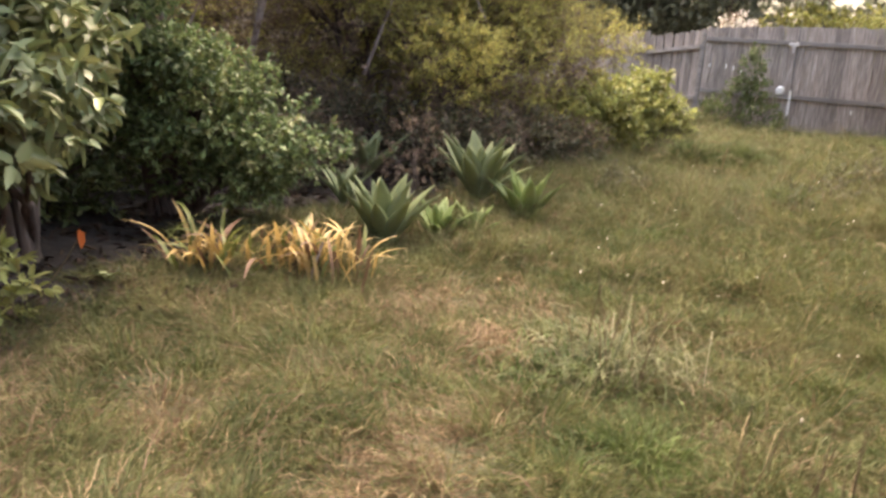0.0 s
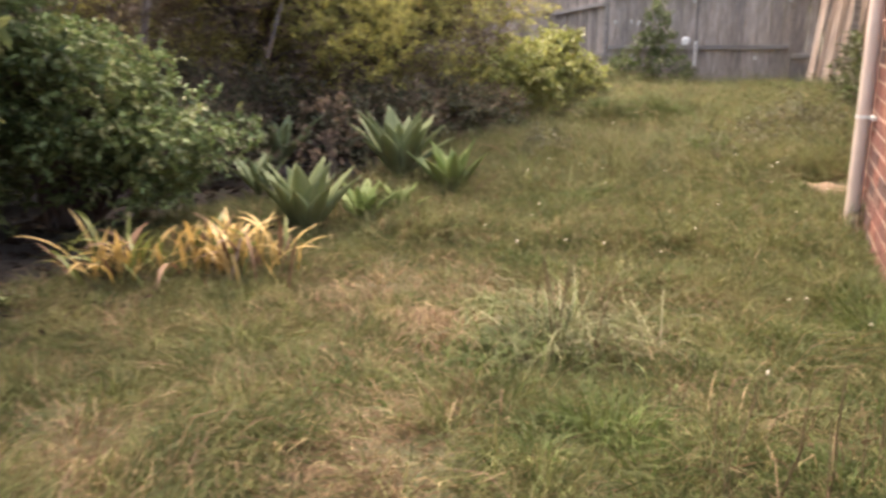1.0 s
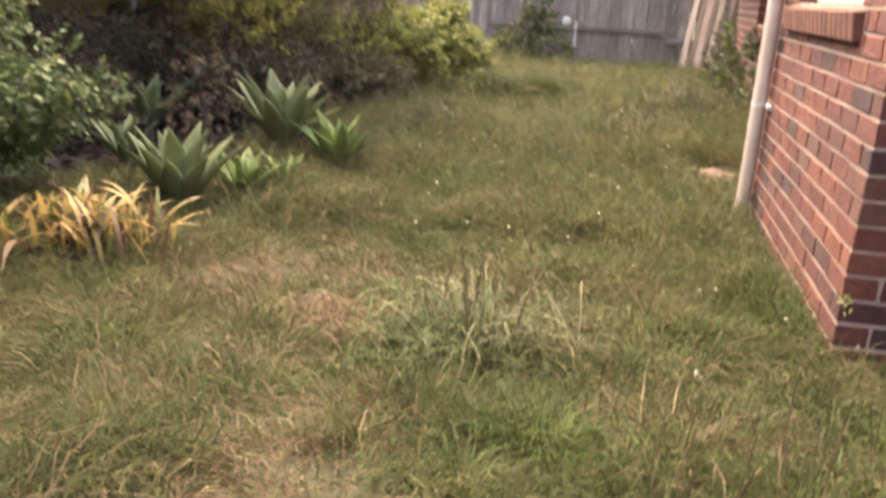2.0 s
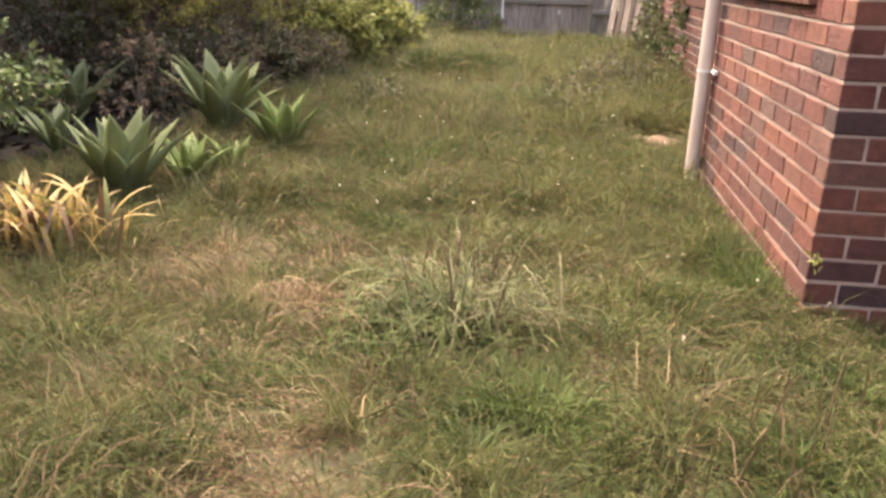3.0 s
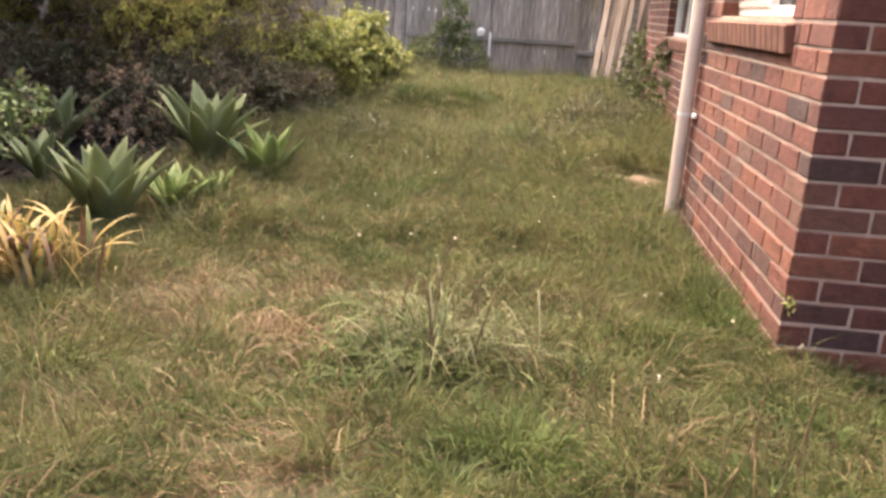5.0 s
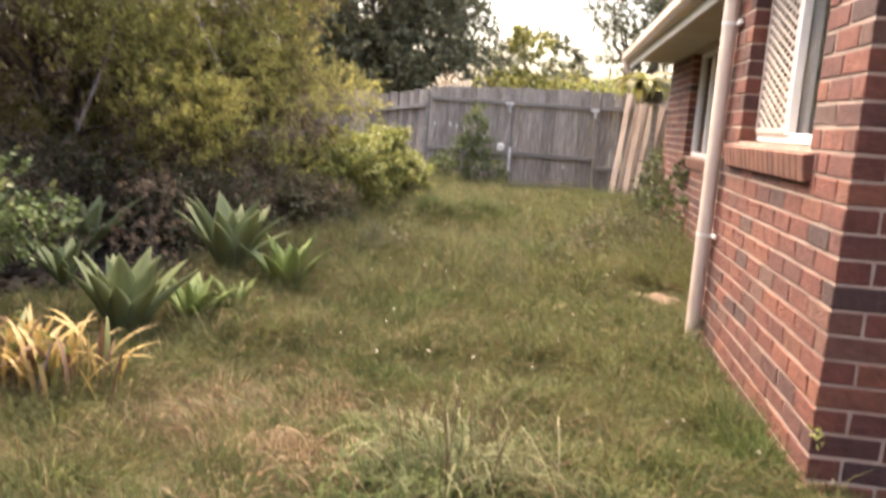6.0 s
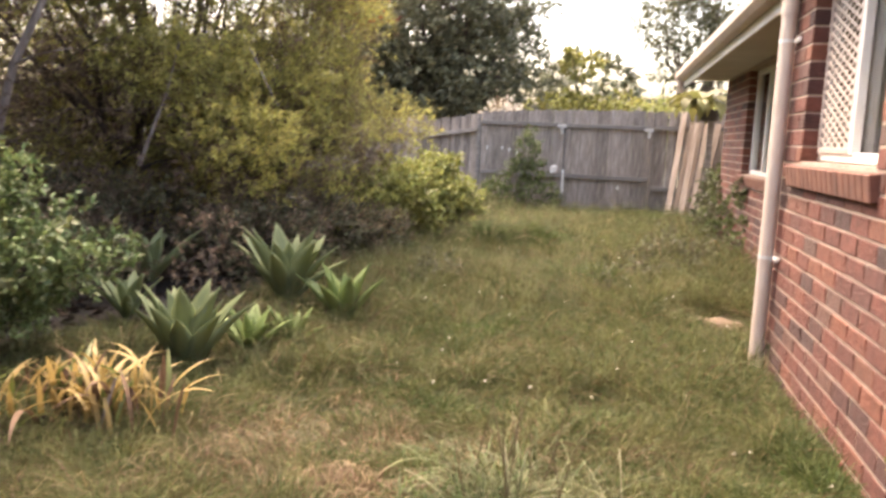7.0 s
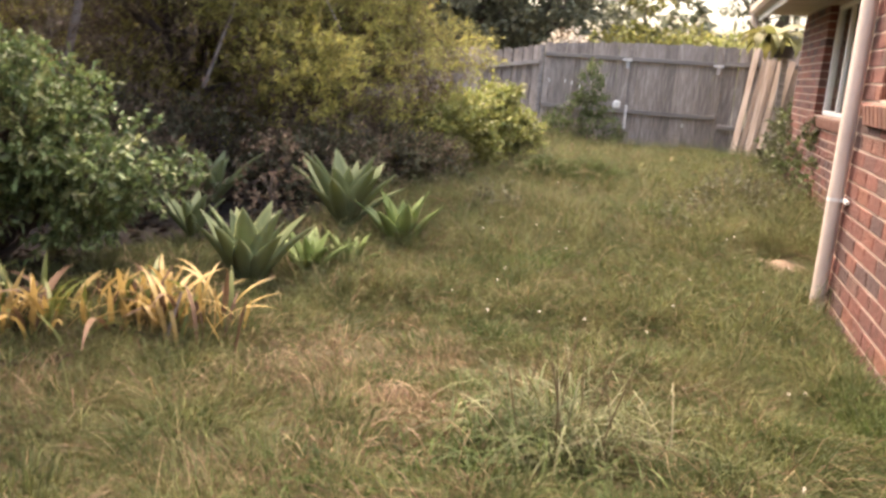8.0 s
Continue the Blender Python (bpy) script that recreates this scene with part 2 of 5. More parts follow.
M_RAIL = solid_mat("grey_timber_rail", [(0.3, (0.13, 0.115, 0.105)), (0.7, (0.28, 0.255, 0.235))], 8.0, 0.9, 22.0, 0.4, 0.004, (0.4, 4, 4), 0.1)
M_PLANK = solid_mat("pale_timber_plank", [(0.3, (0.33, 0.235, 0.175)), (0.55, (0.50, 0.385, 0.30)), (0.75, (0.64, 0.52, 0.42))], 7.0, 0.8, 20.0, 0.4, 0.003, (5, 5, 0.3), 0.25)
M_BARK = solid_mat("shrub_bark", [(0.3, (0.045, 0.034, 0.028)), (0.7, (0.14, 0.11, 0.09))], 9.0, 0.95, 25.0, 0.7, 0.01, (3, 3, 0.5))
M_DEADWOOD = solid_mat("bare_grey_branch", [(0.3, (0.16, 0.13, 0.115)), (0.7, (0.34, 0.29, 0.26))], 9.0, 0.9, 25.0, 0.5, 0.006, (3, 3, 0.5))
M_GRILLE = solid_mat("beige_screen_metal", [(0.3, (0.40, 0.34, 0.30)), (0.7, (0.50, 0.43, 0.38))], 8.0, 0.5, 50.0, 0.05, 0.001)
M_CURTAIN = solid_mat("grey_curtain", [(0.3, (0.17, 0.145, 0.13)), (0.7, (0.24, 0.21, 0.19))], 5.0, 0.9, 60.0, 0.1, 0.001)
M_GLASS = glass_mat("window_glass")
M_METAL = solid_mat("galvanised_strap", [(0.3, (0.40, 0.39, 0.38)), (0.7, (0.55, 0.54, 0.53))], 9.0, 0.5, 40.0, 0.1, 0.001, None, 0, 0.6)
M_DARK = solid_mat("dark_shade_cloth", [(0.3, (0.02, 0.018, 0.016)), (0.7, (0.045, 0.038, 0.034))], 6.0, 0.9)
M_SAND = solid_mat("sandy_concrete", [(0.3, (0.13, 0.085, 0.06)), (0.7, (0.24, 0.165, 0.115))], 7.0, 0.95, 30.0, 0.6, 0.01)
L_BOTTLE = leaf_mat("bottlebrush_leaf", [(0.10, (0.16, 0.15, 0.075)), (0.38, (0.265, 0.25, 0.092)), (0.62, (0.41, 0.375, 0.12)), (0.88, (0.58, 0.50, 0.155))], 0.55, 0.6, 0.52, 0.35, 0.02, 0.25)
L_DEADLEAF = leaf_mat("withered_leaf", [(0.2, (0.115, 0.085, 0.062)), (0.55, (0.20, 0.15, 0.11)), (0.85, (0.30, 0.225, 0.165))], 1.0, 0.8, 0.3, 0.35, 0.02, 0.15)
L_CITRUS = leaf_mat("glossy_green_leaf", [(0.15, (0.060, 0.084, 0.036)), (0.45, (0.115, 0.155, 0.060)), (0.7, (0.185, 0.235, 0.09)), (0.9, (0.255, 0.30, 0.125))], 1.3, 0.48, 0.3, 0.35, 0.02, 0.3)
L_BROAD = leaf_mat("broad_dark_leaf", [(0.15, (0.10, 0.12, 0.05)), (0.5, (0.19, 0.215, 0.088)), (0.85, (0.30, 0.315, 0.14))], 1.3, 0.48, 0.2, 0.35, 0.02, 0.5)
L_LIME = leaf_mat("lime_green_leaf", [(0.15, (0.125, 0.138, 0.048)), (0.5, (0.245, 0.255, 0.082)), (0.85, (0.39, 0.38, 0.128))], 1.6, 0.5, 0.35, 0.3, 0.02, 0.3)
L_TREE = leaf_mat("dark_tree_leaf", [(0.15, (0.09, 0.095, 0.062)), (0.5, (0.165, 0.165, 0.102)), (0.85, (0.24, 0.228, 0.14))], 0.5, 0.55, 0.2, 0.35, 0.03, 0.3)
L_GUM = leaf_mat("gum_leaf", [(0.15, (0.05, 0.055, 0.03)), (0.5, (0.095, 0.095, 0.05)), (0.85, (0.16, 0.15, 0.085))], 0.6, 0.55, 0.25, 0.3, 0.03, 0.3)
L_YELLOWTREE = leaf_mat("yellow_green_leaf", [(0.15, (0.10, 0.105, 0.03)), (0.5, (0.21, 0.20, 0.06)), (0.85, (0.36, 0.33, 0.11))], 0.6, 0.5, 0.4, 0.3, 0.02, 0.3)
L_RED = leaf_mat("red_blossom", [(0.2, (0.22, 0.02, 0.02)), (0.8, (0.45, 0.06, 0.04))], 2.0, 0.7, 0.3, 0.3, 0.02, 0.2)
L_PINK = leaf_mat("pale_blossom", [(0.2, (0.50, 0.44, 0.36)), (0.8, (0.70, 0.65, 0.56))], 2.0, 0.7, 0.3, 0.2, 0.02, 0.2)
L_AGAVE = leaf_mat("agave_leaf", [(0.2, (0.11, 0.135, 0.066)), (0.5, (0.175, 0.205, 0.10)), (0.85, (0.25, 0.275, 0.135))], 3.0, 0.55, 0.28, 0.15, 0.012, 0.35)
L_AGAVE_L = leaf_mat("light_agave_leaf", [(0.2, (0.105, 0.15, 0.045)), (0.5, (0.175, 0.225, 0.075)), (0.85, (0.26, 0.30, 0.11))], 3.0, 0.5, 0.15, 0.15, 0.012, 0.35)
L_YSTRAP = leaf_mat("yellow_strap_leaf", [(0.15, (0.30, 0.21, 0.068)), (0.5, (0.46, 0.35, 0.118)), (0.85, (0.60, 0.50, 0.23))], 5.0, 0.45, 0.3, 0.25, 0.015, 0.35)
L_GSTRAP = leaf_mat("green_strap_leaf", [(0.2, (0.085, 0.12, 0.03)), (0.8, (0.24, 0.27, 0.075))], 5.0, 0.45, 0.3, 0.25, 0.015, 0.35)
L_BSTRAP = leaf_mat("brown_strap_leaf", [(0.2, (0.09, 0.058, 0.034)), (0.8, (0.26, 0.17, 0.095))], 5.0, 0.7, 0.2, 0.25, 0.015, 0.2)
L_ROSE = leaf_mat("dull_green_leaf", [(0.15, (0.05, 0.065, 0.026)), (0.5, (0.10, 0.125, 0.046)), (0.85, (0.17, 0.195, 0.075))], 1.6, 0.55, 0.3, 0.3, 0.02, 0.3)
M_DARKGRASS = leaf_mat("dark_grass", [(0.15, (0.036, 0.052, 0.016)), (0.5, (0.066, 0.09, 0.026)), (0.85, (0.11, 0.135, 0.042))], 3.0, 0.6, 0.3, 0.35, 0.02, 0.2)
# Brown litter, its colour lowered to include shade from the shrubs.
L_LITTER_SHADED = leaf_mat("leaf_litter", [(0.2, (0.02, 0.014, 0.010)), (0.55, (0.045, 0.030, 0.020)), (0.85, (0.085, 0.056, 0.038))], 1.0, 0.8, 0.1, 0.35, 0.02, 0.15)
L_SOFTRED = leaf_mat("orange_leaf", [(0.2, (0.5, 0.16, 0.03)), (0.8, (0.62, 0.26, 0.05))], 5.0, 0.5, 0.3, 0.1)


# ---------------- ground ----------------
def ground_z(x, y):
    x, y = np.asarray(x, dtype=float), np.asarray(y, dtype=float)
    near = np.clip(1.6 - np.hypot(x + 1.5, y - 4) / 12, 0, 1)
    along = np.clip(((x + 2.2) * 0.8 + (y - 6.15) * 0.8) / 1.28, 0, 1)
    ridge = 0.20 * np.exp(-((x + 2.2 - 0.8 * along) ** 2 + (y - 6.15 - 0.8 * along) ** 2) / 0.05)
    hollow = 0.06 * np.exp(-((x + 1.10) / 0.14) ** 2 - ((y + 0.49) / 0.09) ** 2)
    return ridge - hollow + near * (0.09 * (value_noise(x, y, 0.9, 3) - 0.5) + 0.075 * (value_noise(x, y, 3.1, 4) - 0.5) + 0.015 * (value_noise(x, y, 9.0, 5) - 0.5))


gx = np.concatenate([[-400, -150, -60, -30, -18, -12], np.arange(-9, 2.01, 0.08), [4, 8, 14, 30, 60, 150, 400]])
gy = np.concatenate([[-400, -150, -60, -30, -15, -8], np.arange(-5, 12.01, 0.08), [14, 18, 25, 40, 70, 150, 400]])
GX, GY = np.meshgrid(gx, gy, indexing="ij")
GZ = ground_z(GX, GY)
ii, jj = np.meshgrid(np.arange(len(gx) - 1), np.arange(len(gy) - 1), indexing="ij")
q = (ii * len(gy) + jj).ravel()
ground = new("ground", mesh_np("ground", np.stack([GX, GY, GZ], -1).reshape(-1, 3), np.stack([q, q + len(gy), q + len(gy) + 1, q + 1], 1), M_GROUND, True))
tagged(ground, "uneven backyard lawn soil with dry thatch", "ground", kind="structure")


def bed_edge(y):
    """The lawn's edge along the planting bed, as x for a y."""
    return np.interp(y, [-5, -1.4, -0.6, 0.2, 1.2, 2.3, 4.4, 8.1, 11], [-3.4, -3.28, -3.3, -2.95, -2.9, -2.7, -2.85, -2.7, -2.75])


bx = np.linspace(0, 1, 36)
by = np.arange(-5, 11.6, 0.15)
BX, BY = np.meshgrid(bx, by, indexing="ij")
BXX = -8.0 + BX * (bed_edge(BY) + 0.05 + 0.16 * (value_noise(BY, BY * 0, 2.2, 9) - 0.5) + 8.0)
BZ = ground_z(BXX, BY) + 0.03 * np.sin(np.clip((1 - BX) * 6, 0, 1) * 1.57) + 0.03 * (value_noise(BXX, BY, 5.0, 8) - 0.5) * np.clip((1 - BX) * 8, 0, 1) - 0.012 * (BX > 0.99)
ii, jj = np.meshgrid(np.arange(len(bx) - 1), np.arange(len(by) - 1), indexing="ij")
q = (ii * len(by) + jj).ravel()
bed = new("garden_bed", mesh_np("garden_bed", np.stack([BXX, BY, BZ], -1).reshape(-1, 3), np.stack([q, q + len(by), q + len(by) + 1, q + 1], 1), M_BED_SHADED, True))
tagged(bed, "dark soil and leaf litter, deepened for the shade under the shrubs", "garden bed", kind="structure")


bm = bmesh.new()
bmesh.ops.create_grid(bm, x_segments=14, y_segments=8, size=0.5)
for v in bm.verts:
    u, w = v.co.x * 2, v.co.y * 2
    edge = max(0.0, 1 - max(abs(u), abs(w)) ** 3)
    v.co = Vector((-0.16 + v.co.x * 0.42 * (1 + 0.1 * math.sin(w * 5)), 3.05 + v.co.y * 0.26 * (1 + 0.2 * math.sin(u * 7)), float(ground_z(-0.2, 3.05)) - 0.012 + 0.045 * edge + 0.008 * math.sin(u * 9) * edge))
tagged(new("sandy_patch", finish(bm, "sandy_patch", M_SAND)), "bare pale sandy patch by the wall", "bare patch", kind="structure")


# ---------------- house ----------------
COURSE, PITCH, Z0 = 0.086, 0.24, 0.06
TOP = 2.15
WEST = 0.0          # outer face of the projecting west wall
FAR = 0.52          # outer face of the recessed wall
STEP_Y = 2.24        # where the wall steps back
END_Y = 8.7


def holes_wall(bm, along, c0, c1, depth0, depth1, z0, z1, openings):
    """A wall between c0 and c1 along an axis with openings (a0, a1, b0, b1) through it."""
    cuts = sorted({c0, c1, *[o[0] for o in openings], *[o[1] for o in openings]})
    for a, b in zip(cuts, cuts[1:]):
        gaps = sorted((o[2], o[3]) for o in openings if o[0] <= a and o[1] >= b)
        z = z0
        for lo, hi in [*gaps, (z1, z1)]:
            if lo > z:
                if along == "y":
                    add_box(bm, depth0, depth1, a, b, z, lo)
                else:
                    add_box(bm, a, b, depth0, depth1, z, lo)
            z = hi


WIN = (0.48, 1.70, 1.195, 2.11)
WIN2 = (5.3, 6.95, 0.975, 2.11)
JOINT = 0.005
bm = bmesh.new()
holes_wall(bm, "y", JOINT, STEP_Y, WEST + JOINT, 0.23, -0.3, TOP, [(WIN[0] - JOINT, WIN[1] + JOINT, WIN[2] - JOINT, WIN[3] + JOINT)])
wall_west = tagged(new("wall_west", finish(bm, "wall_west", M_MORTAR)), "sunlit red brick wall with pale mortar joints", "wall", kind="structure")
bm = bmesh.new()
holes_wall(bm, "x", 0.23, 7.0, JOINT, 0.23, -0.3, TOP, [])
wall_south = tagged(new("wall_south", finish(bm, "wall_south", M_MORTAR)), "shaded red brick end wall", "wall", kind="structure")
bm = bmesh.new()
holes_wall(bm, "y", STEP_Y - 0.22, END_Y, FAR + JOINT, FAR + 0.23, -0.3, TOP, [(WIN2[0] - JOINT, WIN2[1] + JOINT, WIN2[2] - JOINT, WIN2[3] + JOINT)])
add_box(bm, 0.23, FAR + JOINT, STEP_Y - 0.22, STEP_Y, -0.3, TOP)
wall_recessed = tagged(new("wall_recessed", finish(bm, "wall_recessed", M_MORTAR)), "red brick wall set back under the eave", "wall", kind="structure")
bm = bmesh.new()
add_box(bm, FAR + 0.23, 7.0, END_Y - 0.23, END_Y, -0.3, TOP)
add_box(bm, 6.77, 7.0, 0.23, END_Y - 0.23, -0.3, TOP)
tagged(new("wall_north_east", finish(bm, "wall_north_east", M_MORTAR)), "plain rear walls of the brick house", "wall", kind="structure")
tagged(new("ceiling", finish(box(0.0, 7.0, 0.0, END_Y, TOP + 0.03, TOP + 0.09), "ceiling", M_SOFFIT)), "plain plasterboard ceiling", "ceiling", kind="structure")
tagged(new("floor", finish(box(FAR + 0.24, 6.76, 0.24, END_Y - 0.24, -0.02, 0.06), "floor", M_SOFFIT)), "plain indoor floor slab", "floor", kind="structure")


def brick_mesh(length, depth, seed):
    r = random.Random(seed)
    bm = bmesh.new()
    add_box(bm, -length / 2, length / 2, -depth / 2, depth / 2, -0.038, 0.038, 0.0045)
    for v in bm.verts:
        v.co += Vector((r.uniform(-1, 1) * 0.0016, r.uniform(-1, 1) * 0.0022, r.uniform(-1, 1) * 0.0016))
    return finish(bm, "brick", M_BRICK)


FULL = [brick_mesh(0.23, 0.11, s) for s in range(6)]
HALF = [brick_mesh(0.11, 0.11, s) for s in range(10, 14)]
QUART = [brick_mesh(0.055, 0.11, 20)]
pick = random.Random(5)


def lay(parent, c, z, face, axis, length, flip=1):
    me = pick.choice(FULL if length > 0.2 else HALF if length > 0.08 else QUART)
    ob = new("brick", me)
    ob.parent = parent
    p = pick.uniform(-0.0015, 0.0015)
    if axis == "y":
        ob.matrix_basis = pose(face + 0.055 + p, c, z, 0, 0, 90 if pick.random() < 0.5 else -90)
    else:
        ob.matrix_basis = pose(c, face + 0.055 + p, z, 0, 0, 0 if pick.random() < 0.5 else 180)
    return ob


def run_of(start, stop, first):
    """Brick centres and lengths from start to stop; first is the first brick's length."""
    a, length = start, first
    while a < stop - 0.04:
        n = min(length, stop - a)
        n = 0.23 if n > 0.2 else 0.11 if n > 0.08 else 0.055
        yield a + n / 2, n
        a += n + 0.01
        length = 0.23


def lay_bricks():
    rest = bmesh.new()
    for k in range(-1, 25):
        z = Z0 + COURSE * (k + 0.5)
        if z > TOP:
            break
        even = k % 2 == 0
        # projecting wall: on even courses the corner brick lies along y, on odd ones along x
        blocked = WIN[2] - 0.02 < z < WIN[3]
        sill = 1.055 < z < WIN[2]
        if even:
            spans = [(0.0, STEP_Y, 0.23)]
        else:
            spans = [(0.12, STEP_Y, 0.23)]
        if blocked or sill:
            lo, hi = (WIN[0], WIN[1]) if blocked else (0.405, 1.80)
            spans = [(spans[0][0], lo, 0.23), (hi, STEP_Y, 0.23 if even else 0.11)]
        for a, b, f in spans:
            for c, n in run_of(a, b, f):
                lay(wall_west, c, z, WEST, "y", n)
        start = 0.12 if even else 0.0
        for c, n in run_of(start, 1.0, 0.23 if not even else 0.23):
            lay(wall_south, c, z, 0.0, "x", n)
        # recessed wall
        for c, n in run_of(2.3, 4.29, 0.23 if even else 0.11):
            add_box(rest, FAR + pick.uniform(-0.001, 0.001), FAR + 0.1, c - n / 2, c + n / 2, z - 0.038, z + 0.038, 0.004)
        for a, b in ([(4.3, WIN2[0]), (WIN2[1], END_Y)] if WIN2[2] - 0.05 < z < WIN2[3] else [(4.3, END_Y)]):
            for c, n in run_of(a, b, 0.23 if even else 0.11):
                lay(wall_recessed, c, z, FAR, "y", n)
    tagged(part("brickwork", rest, M_BRICK, wall_recessed), kind="stuff")


def rowlock_sill(parent, y0, y1, top, face, rise):
    """Bricks on edge, sloping outward."""
    n = int(round((y1 - y0) / 0.086))
    step = (y1 - y0) / n
    for k in range(n):
        bm = bmesh.new()
        add_box(bm, -0.085, 0.085, -step / 2 + 0.0008, step / 2 - 0.0008, -rise / 2, rise / 2, 0.006)
        part("sill_brick", bm, M_SILL, parent).matrix_basis = pose(face + 0.05, y0 + (k + 0.5) * step, top - rise / 2 - 0.008, 0, -9 + pick.uniform(-1, 1), 0)


def window(name, face, win, label, grille):
    """An aluminium sliding window with a diamond security screen on the far half."""
    y0, y1, z0, z1 = win
    x = face + 0.085
    w = root(name, (0, 0, 0), label, "window", kind="structure")
    fr = 0.045
    bm = bmesh.new()
    add_box(bm, x, x + 0.06, y0, y1, z0, z0 + fr, 0.004)
    add_box(bm, x, x + 0.06, y0, y1, z1 - fr, z1, 0.004)
    add_box(bm, x + 0.002, x + 0.058, y0, y0 + fr, z0 + fr, z1 - fr, 0.004)
    add_box(bm, x + 0.002, x + 0.058, y1 - fr, y1, z0 + fr, z1 - fr, 0.004)
    part("window_frame", bm, M_WHITE, w, "white aluminium frame")
    mid = y0 + (y1 - y0) * 0.52
    part("mullion", box(x - 0.012, x + 0.03, mid - 0.022, mid + 0.022, z0 + fr - 0.01, z1 - fr, 0.004), M_WHITE, w)
    for a, b in ((y0 + fr, mid - 0.022), (mid + 0.022, y1 - fr)):
        p = part("pane", box(x + 0.034, x + 0.039, a, b, z0 + fr, z1 - fr), M_GLASS, w, "clear window glass")
        p.visible_shadow = False
    if grille:
        a, b, c, d = mid + 0.03, y1 - fr + 0.008, z0 + fr + 0.012, z1 - fr - 0.005
        bm = bmesh.new()
        for (p0, p1, r0, r1) in ((a - 0.018, b + 0.005, c - 0.018, c + 0.008), (a - 0.018, b + 0.005, d - 0.008, d + 0.018), (b - 0.014, b + 0.012, c + 0.008, d - 0.008), (a - 0.018, a + 0.006, c + 0.008, d - 0.008)):
            add_box(bm, x - 0.014, x + 0.004, p0, p1, r0, r1, 0.003)
        dy, dz = 0.12, 0.047
        slope = dz / dy
        for s in (1, -1):
            k = -60
            while k < 60:
                # line z = c + s*slope*(y - a) + k*dz
                pts = []
                for yy in (a, b):
                    zz = c + s * slope * (yy - a) + k * dz
                    if c <= zz <= d:
                        pts.append((yy, zz))
                for zz in (c, d):
                    yy = a + (zz - c - k * dz) / (s * slope)
                    if a < yy < b:
                        pts.append((yy, zz))
                if len(pts) >= 2:
                    (ya, za), (yb, zb) = min(pts), max(pts)
                    ln = math.hypot(yb - ya, zb - za)
                    if ln > 0.02:
                        ang = math.degrees(math.atan2(zb - za, yb - ya))
                        add_box(bm, -0.0025, 0.0025, -ln / 2, ln / 2, -0.006, 0.006, 0.0, pose(x - 0.005 - 0.002 * s, (ya + yb) / 2, (za + zb) / 2, ang, 0, 0))
                k += 1
        part("security_screen", bm, M_GRILLE, w, "white diamond mesh security screen")
    # curtain with folds behind the glass
    n = 60
    ys = np.linspace(y0 - 0.1, y1 + 0.1, n)
    xs = x + 0.19 + 0.018 * np.sin(ys * 42) + 0.008 * np.sin(ys * 97)
    V = np.concatenate([np.stack([xs, ys, np.full(n, z0 - 0.15)], 1), np.stack([xs, ys, np.full(n, z1 + 0.05)], 1)])
    F = np.array([(i, i + 1, n + i + 1, n + i) for i in range(n - 1)])
    cur = tagged(new("curtain", mesh_np("curtain", V, F, M_CURTAIN, True)), "pale grey curtain drawn behind the window", "curtain")
    so = cur.modifiers.new("thickness", "SOLIDIFY")
    so.thickness = 0.004
    return w


window_1 = window("window_1", WEST, WIN, "white sliding window with a diamond security screen", True)
window_2 = window("window_2", FAR, WIN2, "white framed window in the recessed brick wall", False)
rowlock_sill(window_1, 0.41, 1.86, 1.185, WEST, 0.11)
rowlock_sill(window_2, 5.2, 7.1, 0.975, FAR, 0.10)

# soffit, fascia, gutter and roof
tagged(new("soffit", finish(box(0.0, FAR + 0.1, STEP_Y, 8.95, TOP, TOP + 0.012), "soffit", M_SOFFIT)), "flat beige eave lining", "soffit", kind="structure")
# Unseen south overhang, widened with gutter and fascia to shade the end wall.
tagged(new("soffit", finish(box(0.0, 7.0, -1.04, -0.003, TOP + 0.02, TOP + 0.032), "soffit", M_SOFFIT)), "unseen eave lining added to shade the end wall", "soffit", kind="structure")
tagged(new("fascia", finish(box(-0.022, -0.002, -1.05, 8.97, 2.055, 2.27, 0.003), "fascia", M_WHITE)), "painted timber fascia board", "fascia", kind="structure")


def gutter():
    g = root("gutter", (0, 0, 0), "beige quad gutter along the eave", "gutter", kind="structure")
    prof = [(-0.024, 2.265), (-0.024, 2.13), (-0.10, 2.13), (-0.135, 2.17), (-0.135, 2.235), (-0.125, 2.25), (-0.12, 2.235), (-0.12, 2.175), (-0.095, 2.142), (-0.034, 2.142), (-0.034, 2.265)]
    bm = bmesh.new()
    ends = []
    for y in (-1.05, 9.02):
        ends.append([bm.verts.new((px, y, pz)) for px, pz in prof])
    for k in range(len(prof)):
        n = (k + 1) % len(prof)
        bm.faces.new((ends[0][k], ends[0][n], ends[1][n], ends[1][k]))
    bmesh.ops.recalc_face_normals(bm, faces=bm.faces)
    part("trough", bm, M_GUTTER, g)
    part("end_cap", box(-0.14, -0.022, 9.02, 9.032, 2.125, 2.27, 0.002), M_GUTTER, g)
    V, F = tubes([([(-0.08, 8.92, 2.14), (-0.08, 8.92, 2.06), (-0.06, 8.92, 2.02), (-0.02, 8.92, 1.99)], [0.04] * 4)], 12)
    part("outlet_elbow", mesh_np("outlet_elbow", V, F, M_PIPE, True), None, g, "cream outlet elbow")


gutter()


